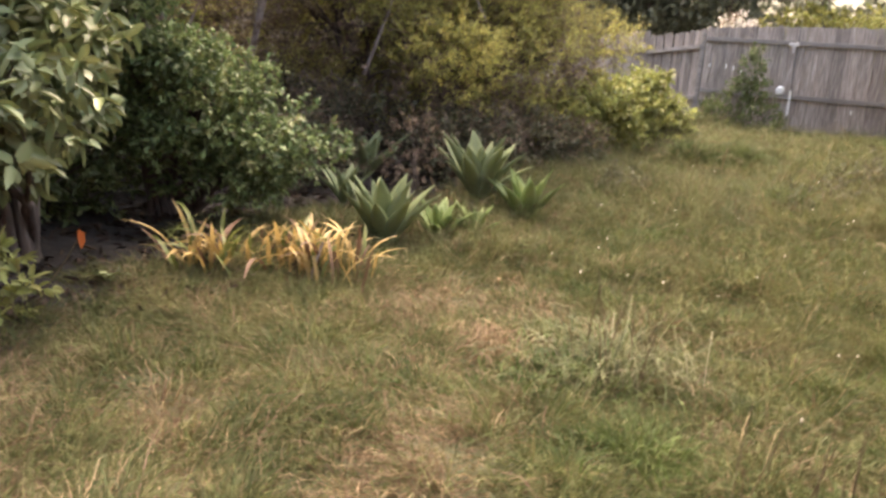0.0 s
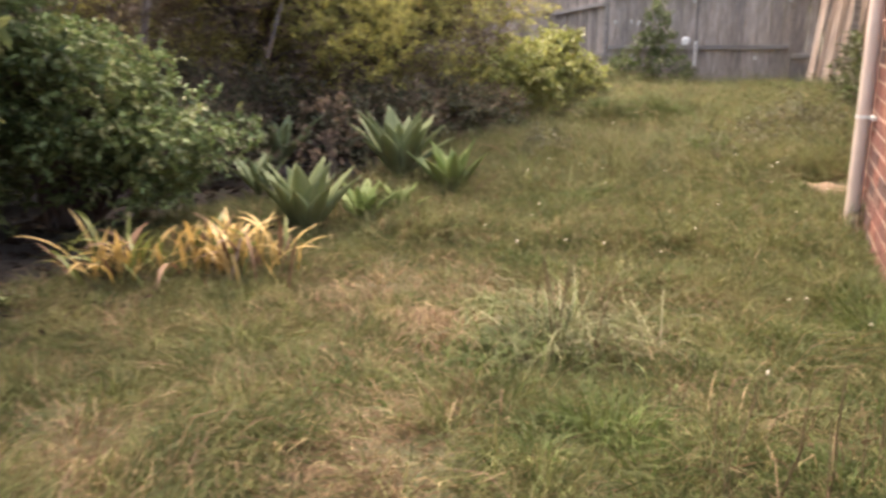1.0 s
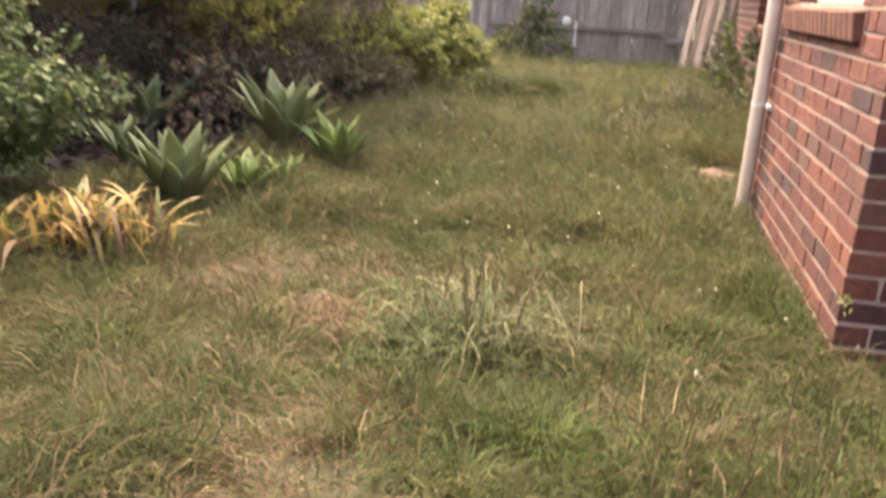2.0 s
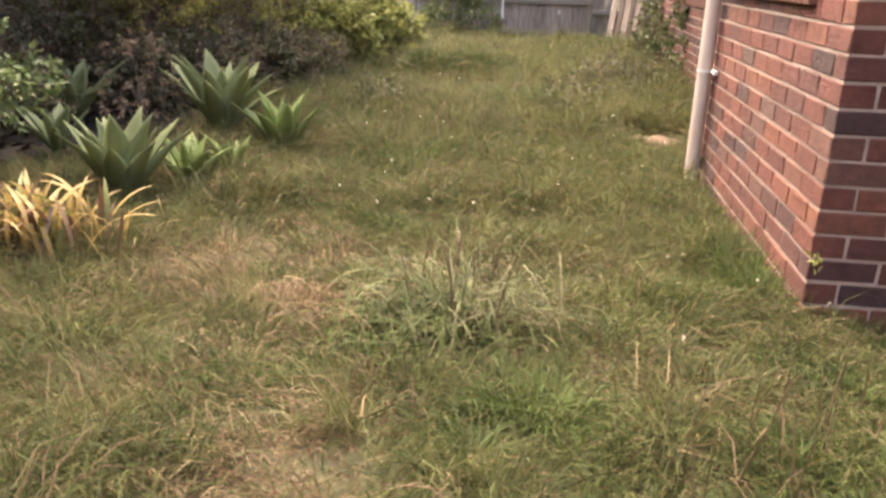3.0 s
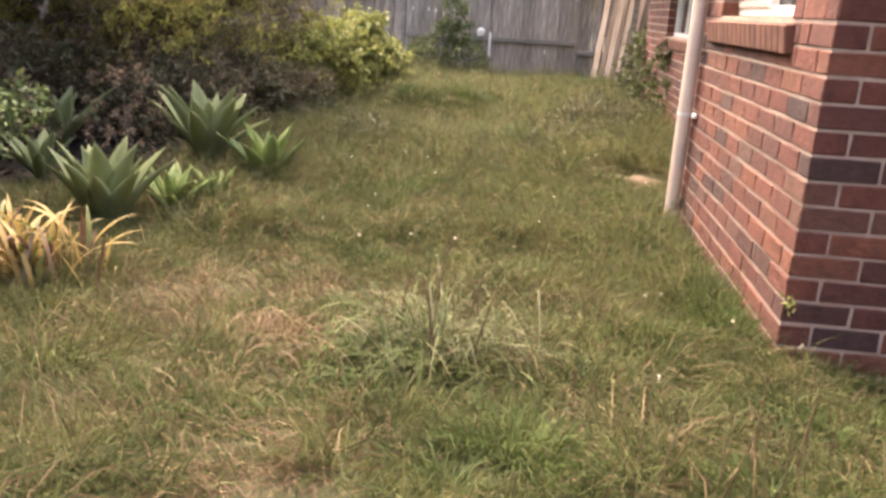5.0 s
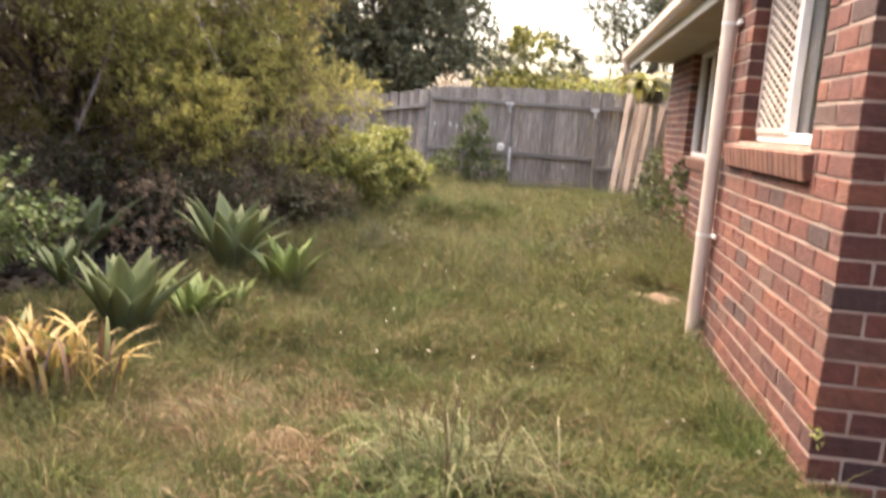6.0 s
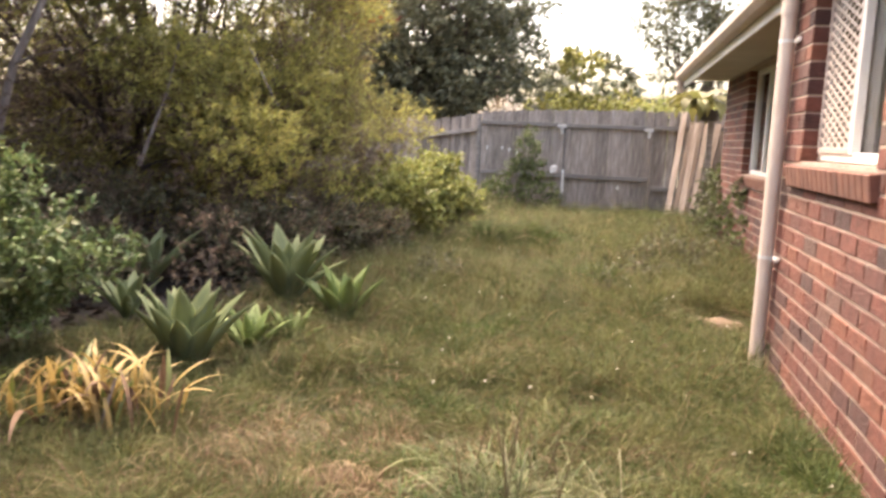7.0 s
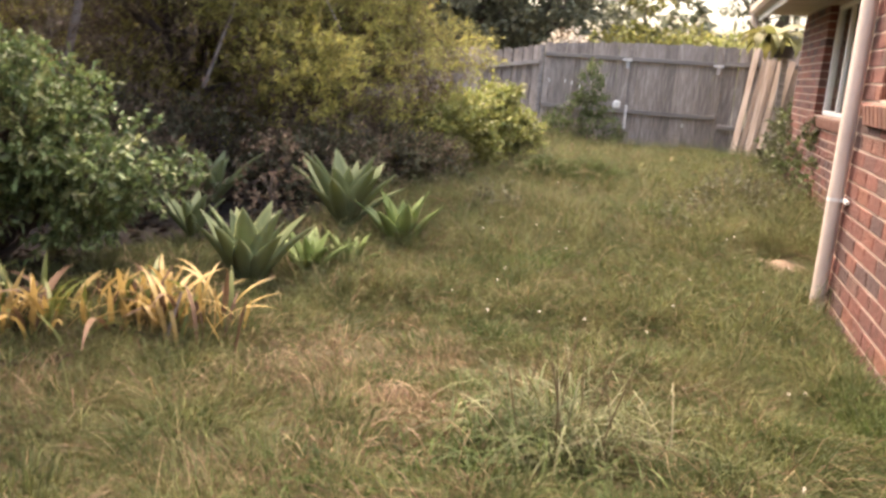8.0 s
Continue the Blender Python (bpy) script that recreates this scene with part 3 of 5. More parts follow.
def downpipe():
    d = root("downpipe", (-0.05, 2.06, 0.0), "cream painted round downpipe on the brick wall", "downpipe")
    V, F = tubes([([(0, 0, -0.05), (0, 0, 0.5), (0, 0, 1.2), (0, 0, 1.93), (0, 0, 2.0)], [0.041] * 5)], 20)
    part("pipe", mesh_np("pipe", V, F, M_PIPE, True), None, d)
    V, F = tubes([([(0, 0, 1.97), (0, 0, 2.06), (-0.012, 0.02, 2.10), (-0.03, 0.05, 2.14)], [0.047, 0.047, 0.047, 0.047])], 20)
    part("elbow", mesh_np("elbow", V, F, M_PIPE, True), None, d)
    for z in (0.64, 1.83):
        bm = bmesh.new()
        bmesh.ops.create_cone(bm, cap_ends=False, segments=20, radius1=0.044, radius2=0.044, depth=0.02, matrix=Matrix.Translation((0, 0, z)))
        add_box(bm, 0.028, 0.048, -0.13, -0.03, z - 0.011, z + 0.011, 0.002)
        part("bracket", bm, M_WHITE, d, "white metal pipe bracket")


downpipe()


def roof():
    r = root("roof", (0, 0, 0), "low brown tiled roof", "roof", kind="structure")
    bm = bmesh.new()
    # South edge pushed out, unseen, to hold skylight off the end wall.
    a = [(-0.07, 2.275), (3.5, 3.75), (7.1, 2.275), (7.1, 2.24), (3.5, 3.69), (-0.07, 2.24)]
    f0 = [bm.verts.new((x, -1.07, z)) for x, z in a]
    f1 = [bm.verts.new((x, 8.98, z)) for x, z in a]
    bm.faces.new(f0)
    bm.faces.new(f1[::-1])
    for k in range(6):
        n = (k + 1) % 6
        bm.faces.new((f0[k], f1[k], f1[n], f0[n]))
    bmesh.ops.recalc_face_normals(bm, faces=bm.faces)
    part("roof_sheet", bm, M_ROOF, r)
    for y in (0.02, END_Y - 0.12):
        bm = bmesh.new()
        p = [(0.0, TOP + 0.09), (7.0, TOP + 0.09), (3.5, 3.66)]
        u = [bm.verts.new((x, y, z)) for x, z in p]
        w = [bm.verts.new((x, y + 0.1, z)) for x, z in p]
        bm.faces.new(u)
        bm.faces.new(w[::-1])
        for k in range(3):
            n = (k + 1) % 3
            bm.faces.new((u[k], w[k], w[n], u[n]))
        bmesh.ops.recalc_face_normals(bm, faces=bm.faces)
        part("gable", bm, M_SOFFIT, r)


roof()


# Unseen wall, added to keep low southern sky off the end wall.
tagged(new("wall_behind", finish(box(-7.6, 9.0, -6.2, -6.0, -0.3, 2.8), "wall_behind", M_BRICKPLAIN)), "unseen plain brick wall added to block low southern sky", "wall", kind="structure")


# ---------------- fence and gate ----------------
def paling_mesh(width, height, seed):
    r = random.Random(seed)
    bm = bmesh.new()
    w = width / 2
    nz = 5
    rows = []
    for k in range(nz + 1):
        z = height * k / nz
        dx = r.uniform(-0.003, 0.003)
        jag = r.uniform(-0.012, 0.012) if k == nz else 0
        rows.append([bm.verts.new((sx * w + dx, sy, z + (jag if sx > 0 else -jag))) for sx, sy in ((-1, -0.008), (1, -0.008), (1, 0.008), (-1, 0.008))])
    for a, b in zip(rows, rows[1:]):
        for s in range(4):
            n = (s + 1) % 4
            bm.faces.new((a[s], a[n], b[n], b[s]))
    bm.faces.new(rows[-1])
    bm.faces.new(rows[0][::-1])
    bmesh.ops.recalc_face_normals(bm, faces=bm.faces)
    return finish(bm, "paling", M_PALING)


PALINGS = [paling_mesh(0.098, 1.78, s) for s in range(6)]


def palings(parent, x0, x1, top0, top1, r, lean=0.6, z0=0.0):
    n = max(1, int(round((x1 - x0) / 0.101)))
    for k in range(n):
        u = (k + 0.5) / n
        ob = new("paling", r.choice(PALINGS))
        ob.parent = parent
        top = top0 + (top1 - top0) * u + r.uniform(-0.012, 0.012)
        ob.matrix_basis = pose(x0 + (x1 - x0) * u, r.uniform(-0.004, 0.004) + (0.009 if k % 2 else -0.009), z0, 0, r.uniform(-lean, lean), r.uniform(-2, 2)) @ Matrix.Diagonal(((x1 - x0) / n / 0.0945, 1, (top - z0) / 1.78, 1))


def gate_leaf(x0, x1, top0, top1, seed, label):
    r = random.Random(seed)
    g = root("gate", (0, 11.0, 0), label, "gate", "double timber gate")
    palings(g, x0 + 0.01, x1 - 0.01, top0, top1, r, 0.35, 0.02)
    for z in (1.52, 0.69):
        part("rail", box(x0 + 0.02, x1 - 0.02, -0.062, -0.022, z - 0.035, z + 0.03, 0.004), M_RAIL, g)
    return g


gl_ = gate_leaf(-3.10, -1.70, 1.70, 1.775, 3, "grey weathered paling gate leaf with two rails")
gr_ = gate_leaf(-1.68, -0.29, 1.775, 1.80, 4, "grey weathered paling gate leaf closed against its pair")
for g, x, z in ((gl_, -1.73, 1.50), (gr_, -0.33, 1.49)):
    bm = bmesh.new()
    add_box(bm, x - 0.09, x + 0.06, -0.072, -0.062, z - 0.025, z + 0.025, 0.003)
    add_box(bm, x - 0.03, x + 0.02, -0.075, -0.065, z - 0.13, z + 0.025, 0.003)
    part("hinge_strap", bm, M_METAL, g, "pale galvanised strap")
bm = bmesh.new()
bmesh.ops.create_cone(bm, cap_ends=True, segments=14, radius1=0.065, radius2=0.045, depth=0.03, matrix=pose(-1.84, -0.078, 0.79, 90))
add_box(bm, -1.90, -1.80, -0.09, -0.07, 0.725, 0.795, 0.008)
part("latch_plate", bm, M_WHITE, gl_, "white painted latch plate")
# Unseen batten, added to stop sky light showing between the gate leaves.
part("meeting_strip", box(-1.73, -1.65, 0.02, 0.04, 0.02, 1.76, 0.003), M_RAIL, gr_)
part("drop_bolt", box(-1.70, -1.665, -0.078, -0.062, 0.40, 0.79, 0.005), M_WHITE, gr_, "white painted drop bolt")
# Bright holes between palings, painted on as small white chips.
for x, z in ((-2.98, 1.10), (-2.72, 1.10), (-2.60, 1.08), (-2.47, 1.04), (-0.78, 0.53)):
    part("paint_spot", box(x - 0.012, x + 0.012, -0.026, -0.016, z - 0.03, z + 0.03, 0.003), M_WHITE, gl_ if x < -1.7 else gr_, "white chip painted for light through a paling gap")


def fence_panel(name, a, b, top0, top1, seed, label, base=0.0, front=-1):
    """A paling fence between two points of the plan."""
    r = random.Random(seed)
    d = Vector((b[0] - a[0], b[1] - a[1], 0))
    f = root(name, (a[0], a[1], 0), label, "fence", "boundary fence")
    f.rotation_euler = (0, 0, math.atan2(d.y, d.x))
    palings(f, 0, d.length, top0, top1, r, 0.8, base)
    for z, dz in ((1.0, -0.27), (0.35, 0.0)):
        h0, h1 = (top0 + dz, top1 + dz) if dz else (0.55, 0.55)
        bm = bmesh.new()
        vs = add_box(bm, 0, d.length, front * 0.062 - 0.02, front * 0.042 + 0.02, -0.035, 0.035, 0.004)
        for v in bm.verts:
            v.co.z += h0 + (h1 - h0) * v.co.x / d.length
        part("rail", bm, M_RAIL, f)
    n = max(2, int(d.length / 2.4) + 1)
    for k in range(n):
        x = d.length * k / (n - 1)
        part("post", box(x - 0.05, x + 0.05, 0.03 if front < 0 else -0.13, 0.13 if front < 0 else -0.03, -0.2, top0 + (top1 - top0) * k / (n - 1) - 0.1, 0.006), M_RAIL, f)
    return f


fence_panel("fence", (-4.12, 11.45), (-3.14, 11.03), 1.52, 1.66, 11, "grey paling fence panel beside the gate")
fence_panel("fence", (-7.6, 12.6), (-4.14, 11.46), 1.30, 1.60, 12, "older brownish paling fence panel behind shrubs")
fence_panel("fence", (-0.25, 11.04), (1.6, 11.04), 1.80, 1.84, 13, "grey paling fence stub between gate and house")
fence_panel("fence", (-7.6, -5.0), (-7.6, 12.6), 1.65, 1.65, 14, "grey paling side fence behind the shrubs")
part("gate_post", box(-3.17, -3.105, -0.02, 0.09, -0.2, 1.66, 0.006), M_RAIL, gl_)
part("gate_post", box(-0.285, -0.19, 0.03, 0.13, -0.2, 1.78, 0.006), M_RAIL, gr_)


def planks():
    r = random.Random(8)
    data = [(0.00, 0.06, 1.86, 0.085), (0.09, 0.20, 1.72, 0.07), (0.20, 0.26, 1.70, 0.09), (0.26, 0.33, 1.69, 0.06), (0.36, 0.42, 1.68, 0.075), (0.42, 0.60, 1.70, 0.095)]
    for k, (xb, xt, h, w) in enumerate(data):
        bm = bmesh.new()
        add_box(bm, -w / 2, w / 2, -0.012, 0.012, 0, h, 0.004)
        ob = tagged(new("timber_plank", finish(bm, "timber_plank", M_PLANK)), "pale weathered timber plank leaning on the fence", "plank", "planks leaning on the fence")
        bot, topp = Vector((xb, 10.52 + 0.03 * (k % 2), 0.0)), Vector((xt + 0.13, 10.93, h * 0.97))
        zax = (topp - bot).normalized()
        yax = zax.cross(Vector((1, 0, 0))).normalized()
        xax = yax.cross(zax)
        ob.matrix_world = Matrix.Translation(bot) @ Matrix((xax, yax, zax)).transposed().to_4x4() @ pose(0, 0, 0, 0, 0, r.uniform(-20, 20))


planks()


# ---------------- shrubs and trees ----------------
def lobe_points(lobes, n, inner=0.72, flat_bottom=None, gap=0.42, seed=1, gap_scale=1.5):
    """Points near the skin of a set of ellipsoids, with gaps, and their outward directions."""
    w = np.array([(l[3] * l[4] + l[4] * l[5] + l[3] * l[5]) for l in lobes])
    idx = rng.choice(len(lobes), n, p=w / w.sum())
    L = np.array(lobes)[idx]
    d = unit(rng.normal(0, 1, (n, 3)))
    rad = inner + (1.06 - inner) * rng.random(n) ** 0.6
    wob = 0.86 + 0.3 * value_noise(np.arctan2(d[:, 1], d[:, 0]) * 1.3 + idx * 7, d[:, 2] * 2.2, 1.2, seed)
    P = L[:, :3] + d * L[:, 3:6] * (rad * wob)[:, None]
    keep = value_noise(P[:, 0] + P[:, 2] * 0.7, P[:, 1] - P[:, 2] * 0.9, gap_scale, seed + 1) > gap * rng.random(n) * 1.3
    if flat_bottom is not None:
        keep &= P[:, 2] > flat_bottom
    return P[keep], d[keep]


def clouds(lobes, n, r0, r1, seed, bottom=0.3, out=0.9):
    """Small leafy clouds set over the skin of larger lobes."""
    r = random.Random(seed)
    w = [l[3] * l[4] + l[4] * l[5] + l[3] * l[5] for l in lobes]
    made = []
    while len(made) < n:
        l = r.choices(lobes, w)[0]
        d = Vector((r.gauss(0, 1), r.gauss(0, 1), r.gauss(0.15, 1))).normalized()
        q = r.uniform(out - 0.18, out + 0.1)
        p = (l[0] + d.x * l[3] * q, l[1] + d.y * l[4] * q, l[2] + d.z * l[5] * q)
        if p[2] < bottom:
            continue
        s = r.uniform(r0, r1)
        made.append((*p, s * r.uniform(0.9, 1.4), s * r.uniform(0.9, 1.4), s * r.uniform(0.55, 0.85)))
    return made


def spray_leaves(P, O, per, length, spread_l, leaf, width, up=0.2, droop=0.0, wide=False, curl=0.15):
    """Leaves set along a twig at each point."""
    n = len(P)
    tw = unit(O * 0.7 + rng.normal(0, 0.55, (n, 3)) + np.array([0, 0, up]))
    u = rng.random((n, per))
    base = P[:, None, :] + tw[:, None, :] * (u * length)[..., None]
    d = unit(tw[:, None, :] * 0.6 + rng.normal(0, spread_l, (n, per, 3)) - np.array([0, 0, droop]))
    k = n * per
    return leaf_geometry(base.reshape(k, 3), d.reshape(k, 3), leaf * (0.65 + 0.7 * rng.random(k)), width * (0.7 + 0.6 * rng.random(k)), 0.18, curl, wide)


def limb_paths(base, lobes, count, r0, r):
    out = []
    base = np.array(base, dtype=float)
    for l in lobes:
        for _ in range(count):
            end = np.array(l[:3]) + np.array([r.uniform(-0.6, 0.6) * l[3], r.uniform(-0.6, 0.6) * l[4], r.uniform(-0.1, 0.75) * l[5]])
            st = base + np.array([r.uniform(-0.12, 0.12), r.uniform(-0.12, 0.12), 0])
            pts = []
            for k in range(7):
                u = k / 6
                p = st + (end - st) * np.array([u ** 1.25, u ** 1.25, u ** 0.85])
                p = p + np.array([r.uniform(-1, 1), r.uniform(-1, 1), r.uniform(-0.5, 0.5)]) * 0.05 * math.sin(u * 3.1) * np.linalg.norm(end - st)
                pts.append(p)
            out.append((pts, [r0 * (1 - 0.85 * k / 6) for k in range(7)]))
            for _b in range(3):
                j = r.randrange(2, 6)
                q = np.array(pts[j])
                e = q + np.array([r.uniform(-1, 1) * l[3] * 0.55, r.uniform(-1, 1) * l[4] * 0.55, r.uniform(-0.1, 0.6) * l[5] * 0.7])
                out.append(([q + (e - q) * s + np.array([0, 0, 0.06 * math.sin(s * 3)]) for s in (0, 0.35, 0.7, 1)], [r0 * 0.45, r0 * 0.3, r0 * 0.2, r0 * 0.08]))
    return out


def shrub(name, base, label, category, lobes, crowns, limbs=2, r0=0.04, seed=1, bark=None):
    """A woody plant: crowns is a list of (part name, material, points, leaves per point, twig, leaf, width, options)."""
    r = random.Random(seed)
    s = root(name, base, label, category)
    b = np.array(base)
    V, F = tubes(limb_paths(base, lobes, limbs, r0, r), 6)
    part("trunk" if category == "tree" else "branchwork", mesh_np("branchwork", V - b, F, bark or M_BARK, True), None, s)
    for cname, mat, n, per, twig, leaf, width, opt in crowns:
        P, O = lobe_points(opt.get("lobes", lobes), n, opt.get("inner", 0.72), opt.get("bottom"), opt.get("gap", 0.42), seed + opt.get("seed", 0), opt.get("gap_scale", 1.5))
        V, F = spray_leaves(P, O, per, twig, opt.get("spread", 0.55), leaf, width, opt.get("up", 0.2), opt.get("droop", 0.0), opt.get("wide", False), opt.get("curl", 0.15))
        part(cname, mesh_np(cname, V - b, F, mat), None, s)
    return s


# big yellow-green bottlebrush
BIG = [(-5.3, 4.6, 2.3, 1.75, 1.6, 2.1), (-4.05, 5.0, 1.2, 0.95, 0.9, 0.75), (-4.45, 5.4, 2.3, 1.0, 1.1, 1.5), (-6.4, 3.4, 2.5, 1.7, 1.4, 2.3), (-5.0, 3.6, 1.2, 1.2, 0.8, 0.75), (-5.0, 4.2, 3.6, 1.2, 1.2, 1.2), (-4.3, 4.2, 0.7, 0.9, 0.7, 0.5), (-3.75, 5.9, 1.25, 0.6, 0.5, 0.4)]
INSIDE = [(x, y, z - 0.1, a * 0.85, b * 0.85, c * 0.85) for x, y, z, a, b, c in BIG] + [(-4.5, 3.6, 0.3, 1.0, 0.5, 0.32), (-5.6, 2.9, 0.4, 0.9, 0.6, 0.45), (-5.7, 4.6, 4.1, 1.5, 1.2, 1.1), (-6.9, 4.2, 4.2, 1.5, 1.2, 1.2)]
shrub("bottlebrush_shrub", (-5.3, 4.4, 0.0), "large yellow-green bottlebrush shrub with brown withered inside", "shrub", BIG, [
    ("crown", L_BOTTLE, 18000, 15, 0.19, 0.058, 0.0115, {"inner": 0.45, "gap": 0.2, "up": 0.5, "lobes": clouds(BIG, 300, 0.2, 0.42, 5, 0.55)}),
    ("withered_foliage", L_DEADLEAF, 11500, 9, 0.24, 0.065, 0.011, {"inner": 0.6, "bottom": 0.05, "gap": 0.15, "seed": 3, "lobes": INSIDE}),
], 4, 0.045, 21)

SKIRT = [(-3.75, 3.5, 0.3, 0.5, 0.45, 0.3), (-4.6, 3.2, 0.38, 0.6, 0.45, 0.36), (-3.5, 4.4, 0.3, 0.45, 0.5, 0.3), (-5.3, 2.6, 0.42, 0.6, 0.5, 0.4), (-4.55, 2.2, 0.22, 0.4, 0.4, 0.22)]
shrub("low_straggly_shrub", (-4.2, 3.2, 0.0), "low dark straggly shrub filling the bed behind agaves", "shrub", SKIRT, [
    ("crown", L_GUM, 2000, 10, 0.16, 0.055, 0.02, {"inner": 0.4, "bottom": 0.02, "gap": 0.35}),
    ("withered_foliage", L_DEADLEAF, 1000, 9, 0.2, 0.06, 0.012, {"inner": 0.4, "bottom": 0.02, "gap": 0.3, "seed": 2}),
], 4, 0.012, 27)

# withered brown shrub with bare grey branches
DEADBUSH = [(-6.2, 2.0, 1.7, 1.2, 1.1, 1.6), (-6.4, 1.2, 2.9, 1.2, 1.2, 1.3), (-5.5, 2.6, 0.45, 0.9, 0.5, 0.4), (-6.9, 0.0, 2.0, 0.9, 1.2, 1.9), (-6.0, 2.5, 3.3, 1.3, 1.1, 1.2)]
dead = shrub("withered_shrub", (-6.3, 1.9, 0.0), "brown withered twiggy shrub with bare grey branches", "shrub", DEADBUSH, [
    ("withered_foliage", L_DEADLEAF, 6500, 9, 0.24, 0.08, 0.014, {"inner": 0.45, "bottom": 0.1, "gap": 0.3}),
    ("crown", L_BOTTLE, 2500, 11, 0.16, 0.08, 0.018, {"inner": 0.5, "gap": 0.4, "seed": 5, "lobes": clouds(DEADBUSH, 22, 0.2, 0.35, 6, 0.6)}),
], 4, 0.035, 25, M_DEADWOOD)
for pts, r0 in (([(-5.5, 2.5, 0.7), (-5.15, 2.4, 1.6), (-4.9, 2.4, 2.05), (-4.72, 2.35, 2.5), (-4.6, 2.4, 3.1)], 0.036), ([(-5.15, 2.4, 1.6), (-4.85, 2.3, 1.68), (-4.6, 2.3, 1.72)], 0.012), ([(-4.9, 2.4, 2.05), (-4.95, 2.3, 2.4), (-5.1, 2.25, 2.8)], 0.016), ([(-4.6, 3.1, 0.9), (-4.35, 3.1, 1.5), (-4.2, 3.0, 1.85)], 0.018), ([(-3.95, 3.7, 1.9), (-3.75, 3.6, 1.6), (-3.6, 3.5, 1.42)], 0.007)):
    V, F = tubes([(pts, [r0 * (1 - 0.6 * k / (len(pts) - 1)) for k in range(len(pts))])], 7)
    part("bare_branch", mesh_np("bare_branch", V - np.array((-6.3, 1.9, 0.0)), F, M_DEADWOOD, True), None, dead, "bare grey branch")

# green glossy shrub at the bed's edge
GLOSSY = [(-4.25, 0.6, 0.8, 0.5, 0.4, 0.4), (-3.85, 0.75, 0.55, 0.4, 0.35, 0.3), (-3.56, 0.85, 0.54, 0.2, 0.2, 0.15), (-4.25, 0.6, 1.0, 0.4, 0.4, 0.3), (-4.75, 0.25, 1.2, 0.6, 0.6, 0.6), (-5.0, 0.2, 1.85, 0.6, 0.6, 0.7), (-4.5, -0.1, 1.6, 0.5, 0.5, 0.8), (-4.1, 0.75, 0.3, 0.45, 0.3, 0.22)]
shrub("glossy_green_shrub", (-4.5, 0.7, 0.0), "glossy green leafy shrub hanging over the bed", "shrub", GLOSSY, [
    ("crown", L_CITRUS, 4700, 10, 0.13, 0.043, 0.023, {"inner": 0.3, "gap": 0.45, "gap_scale": 4.0, "wide": True, "spread": 0.6, "droop": 0.12, "lobes": clouds(GLOSSY, 210, 0.04, 0.12, 8, 0.16, 0.92)}),
    ("shaded_foliage", L_BROAD, 900, 11, 0.14, 0.05, 0.026, {"inner": 0.4, "bottom": 0.1, "gap": 0.6, "wide": True, "seed": 4, "lobes": [(x, y, z, a * 0.75, b * 0.75, c * 0.75) for x, y, z, a, b, c in GLOSSY]}),
], 4, 0.022, 31)

# broad-leaved shrub
BROAD = [(-4.15, -0.9, 1.1, 0.5, 0.5, 0.6), (-3.66, -1.2, 0.82, 0.28, 0.3, 0.36), (-4.9, -0.5, 1.7, 0.7, 0.7, 1.0), (-4.15, -0.95, 1.85, 0.55, 0.6, 0.6), (-4.3, -1.8, 1.2, 0.8, 0.8, 1.0)]
shrub("broad_leaved_shrub", (-4.2, -0.7, 0.0), "dark broad-leaved shrub over bare soil", "shrub", BROAD, [
    ("crown", L_BROAD, 2500, 9, 0.17, 0.092, 0.044, {"inner": 0.5, "bottom": 0.5, "gap": 0.4, "wide": True, "spread": 0.6, "droop": 0.35, "curl": 0.22, "lobes": clouds(BROAD, 110, 0.09, 0.2, 9, 0.5, 0.85)}),
    ("shaded_foliage", L_BROAD, 700, 9, 0.2, 0.1, 0.05, {"inner": 0.4, "bottom": 0.6, "gap": 0.4, "wide": True, "droop": 0.3, "seed": 2, "lobes": [(x, y, z, a * 0.8, b * 0.8, c * 0.8) for x, y, z, a, b, c in BROAD]}),
], 3, 0.03, 41)
# Invented filler shrub; its own shadow darkens the bed behind.
shrub("shade_filler_shrub", (-4.9, -0.3, 0.0), "leafy filler added to darken the bed behind taller shrubs", "shrub",
      [(-4.95, 0.1, 0.5, 0.6, 0.5, 0.5), (-4.85, -0.85, 0.42, 0.5, 0.6, 0.42), (-5.5, 0.7, 0.6, 0.7, 0.6, 0.6)], [
    ("crown", L_ROSE, 1500, 9, 0.16, 0.06, 0.03, {"inner": 0.4, "bottom": 0.03, "gap": 0.3, "wide": True})], 4, 0.014, 45)
shrub("small_green_seedling", (-3.42, -1.35, 0.0), "small fresh green seedling at the lawn's edge", "plant",
      [(-3.46, -1.32, 0.2, 0.16, 0.16, 0.18)], [
    ("crown", L_LIME, 70, 8, 0.08, 0.06, 0.028, {"inner": 0.4, "gap": 0.2, "wide": True})], 3, 0.006, 43)
low = root("low_bed_sprig", (-3.62, -0.72, 0.0), "low sprig of rounded leaves on dark soil", "plant")
V, F = tubes([([(0, 0, 0), (0.03, 0.02, 0.07), (0.10, 0.03, 0.10), (0.2, 0.05, 0.11)], [0.004, 0.004, 0.003, 0.002])], 5)
part("stem", mesh_np("stem", V, F, M_STALK, True), None, low)
_u = rng.random(14)[:, None]
V, F = leaf_geometry(np.array([0.02, 0.0, 0.07]) + _u * np.array([0.2, 0.06, 0.045]), rng.normal(0, 1, (14, 3)) * np.array([1, 1, 0.4]), 0.06, 0.035, 0.15, 0.15, True)
part("foliage", mesh_np("foliage", V, F, L_BROAD), None, low)
orange = root("dying_orange_sprig", (-3.5, -0.98, 0.0), "thin stem with one dying orange leaf", "plant")
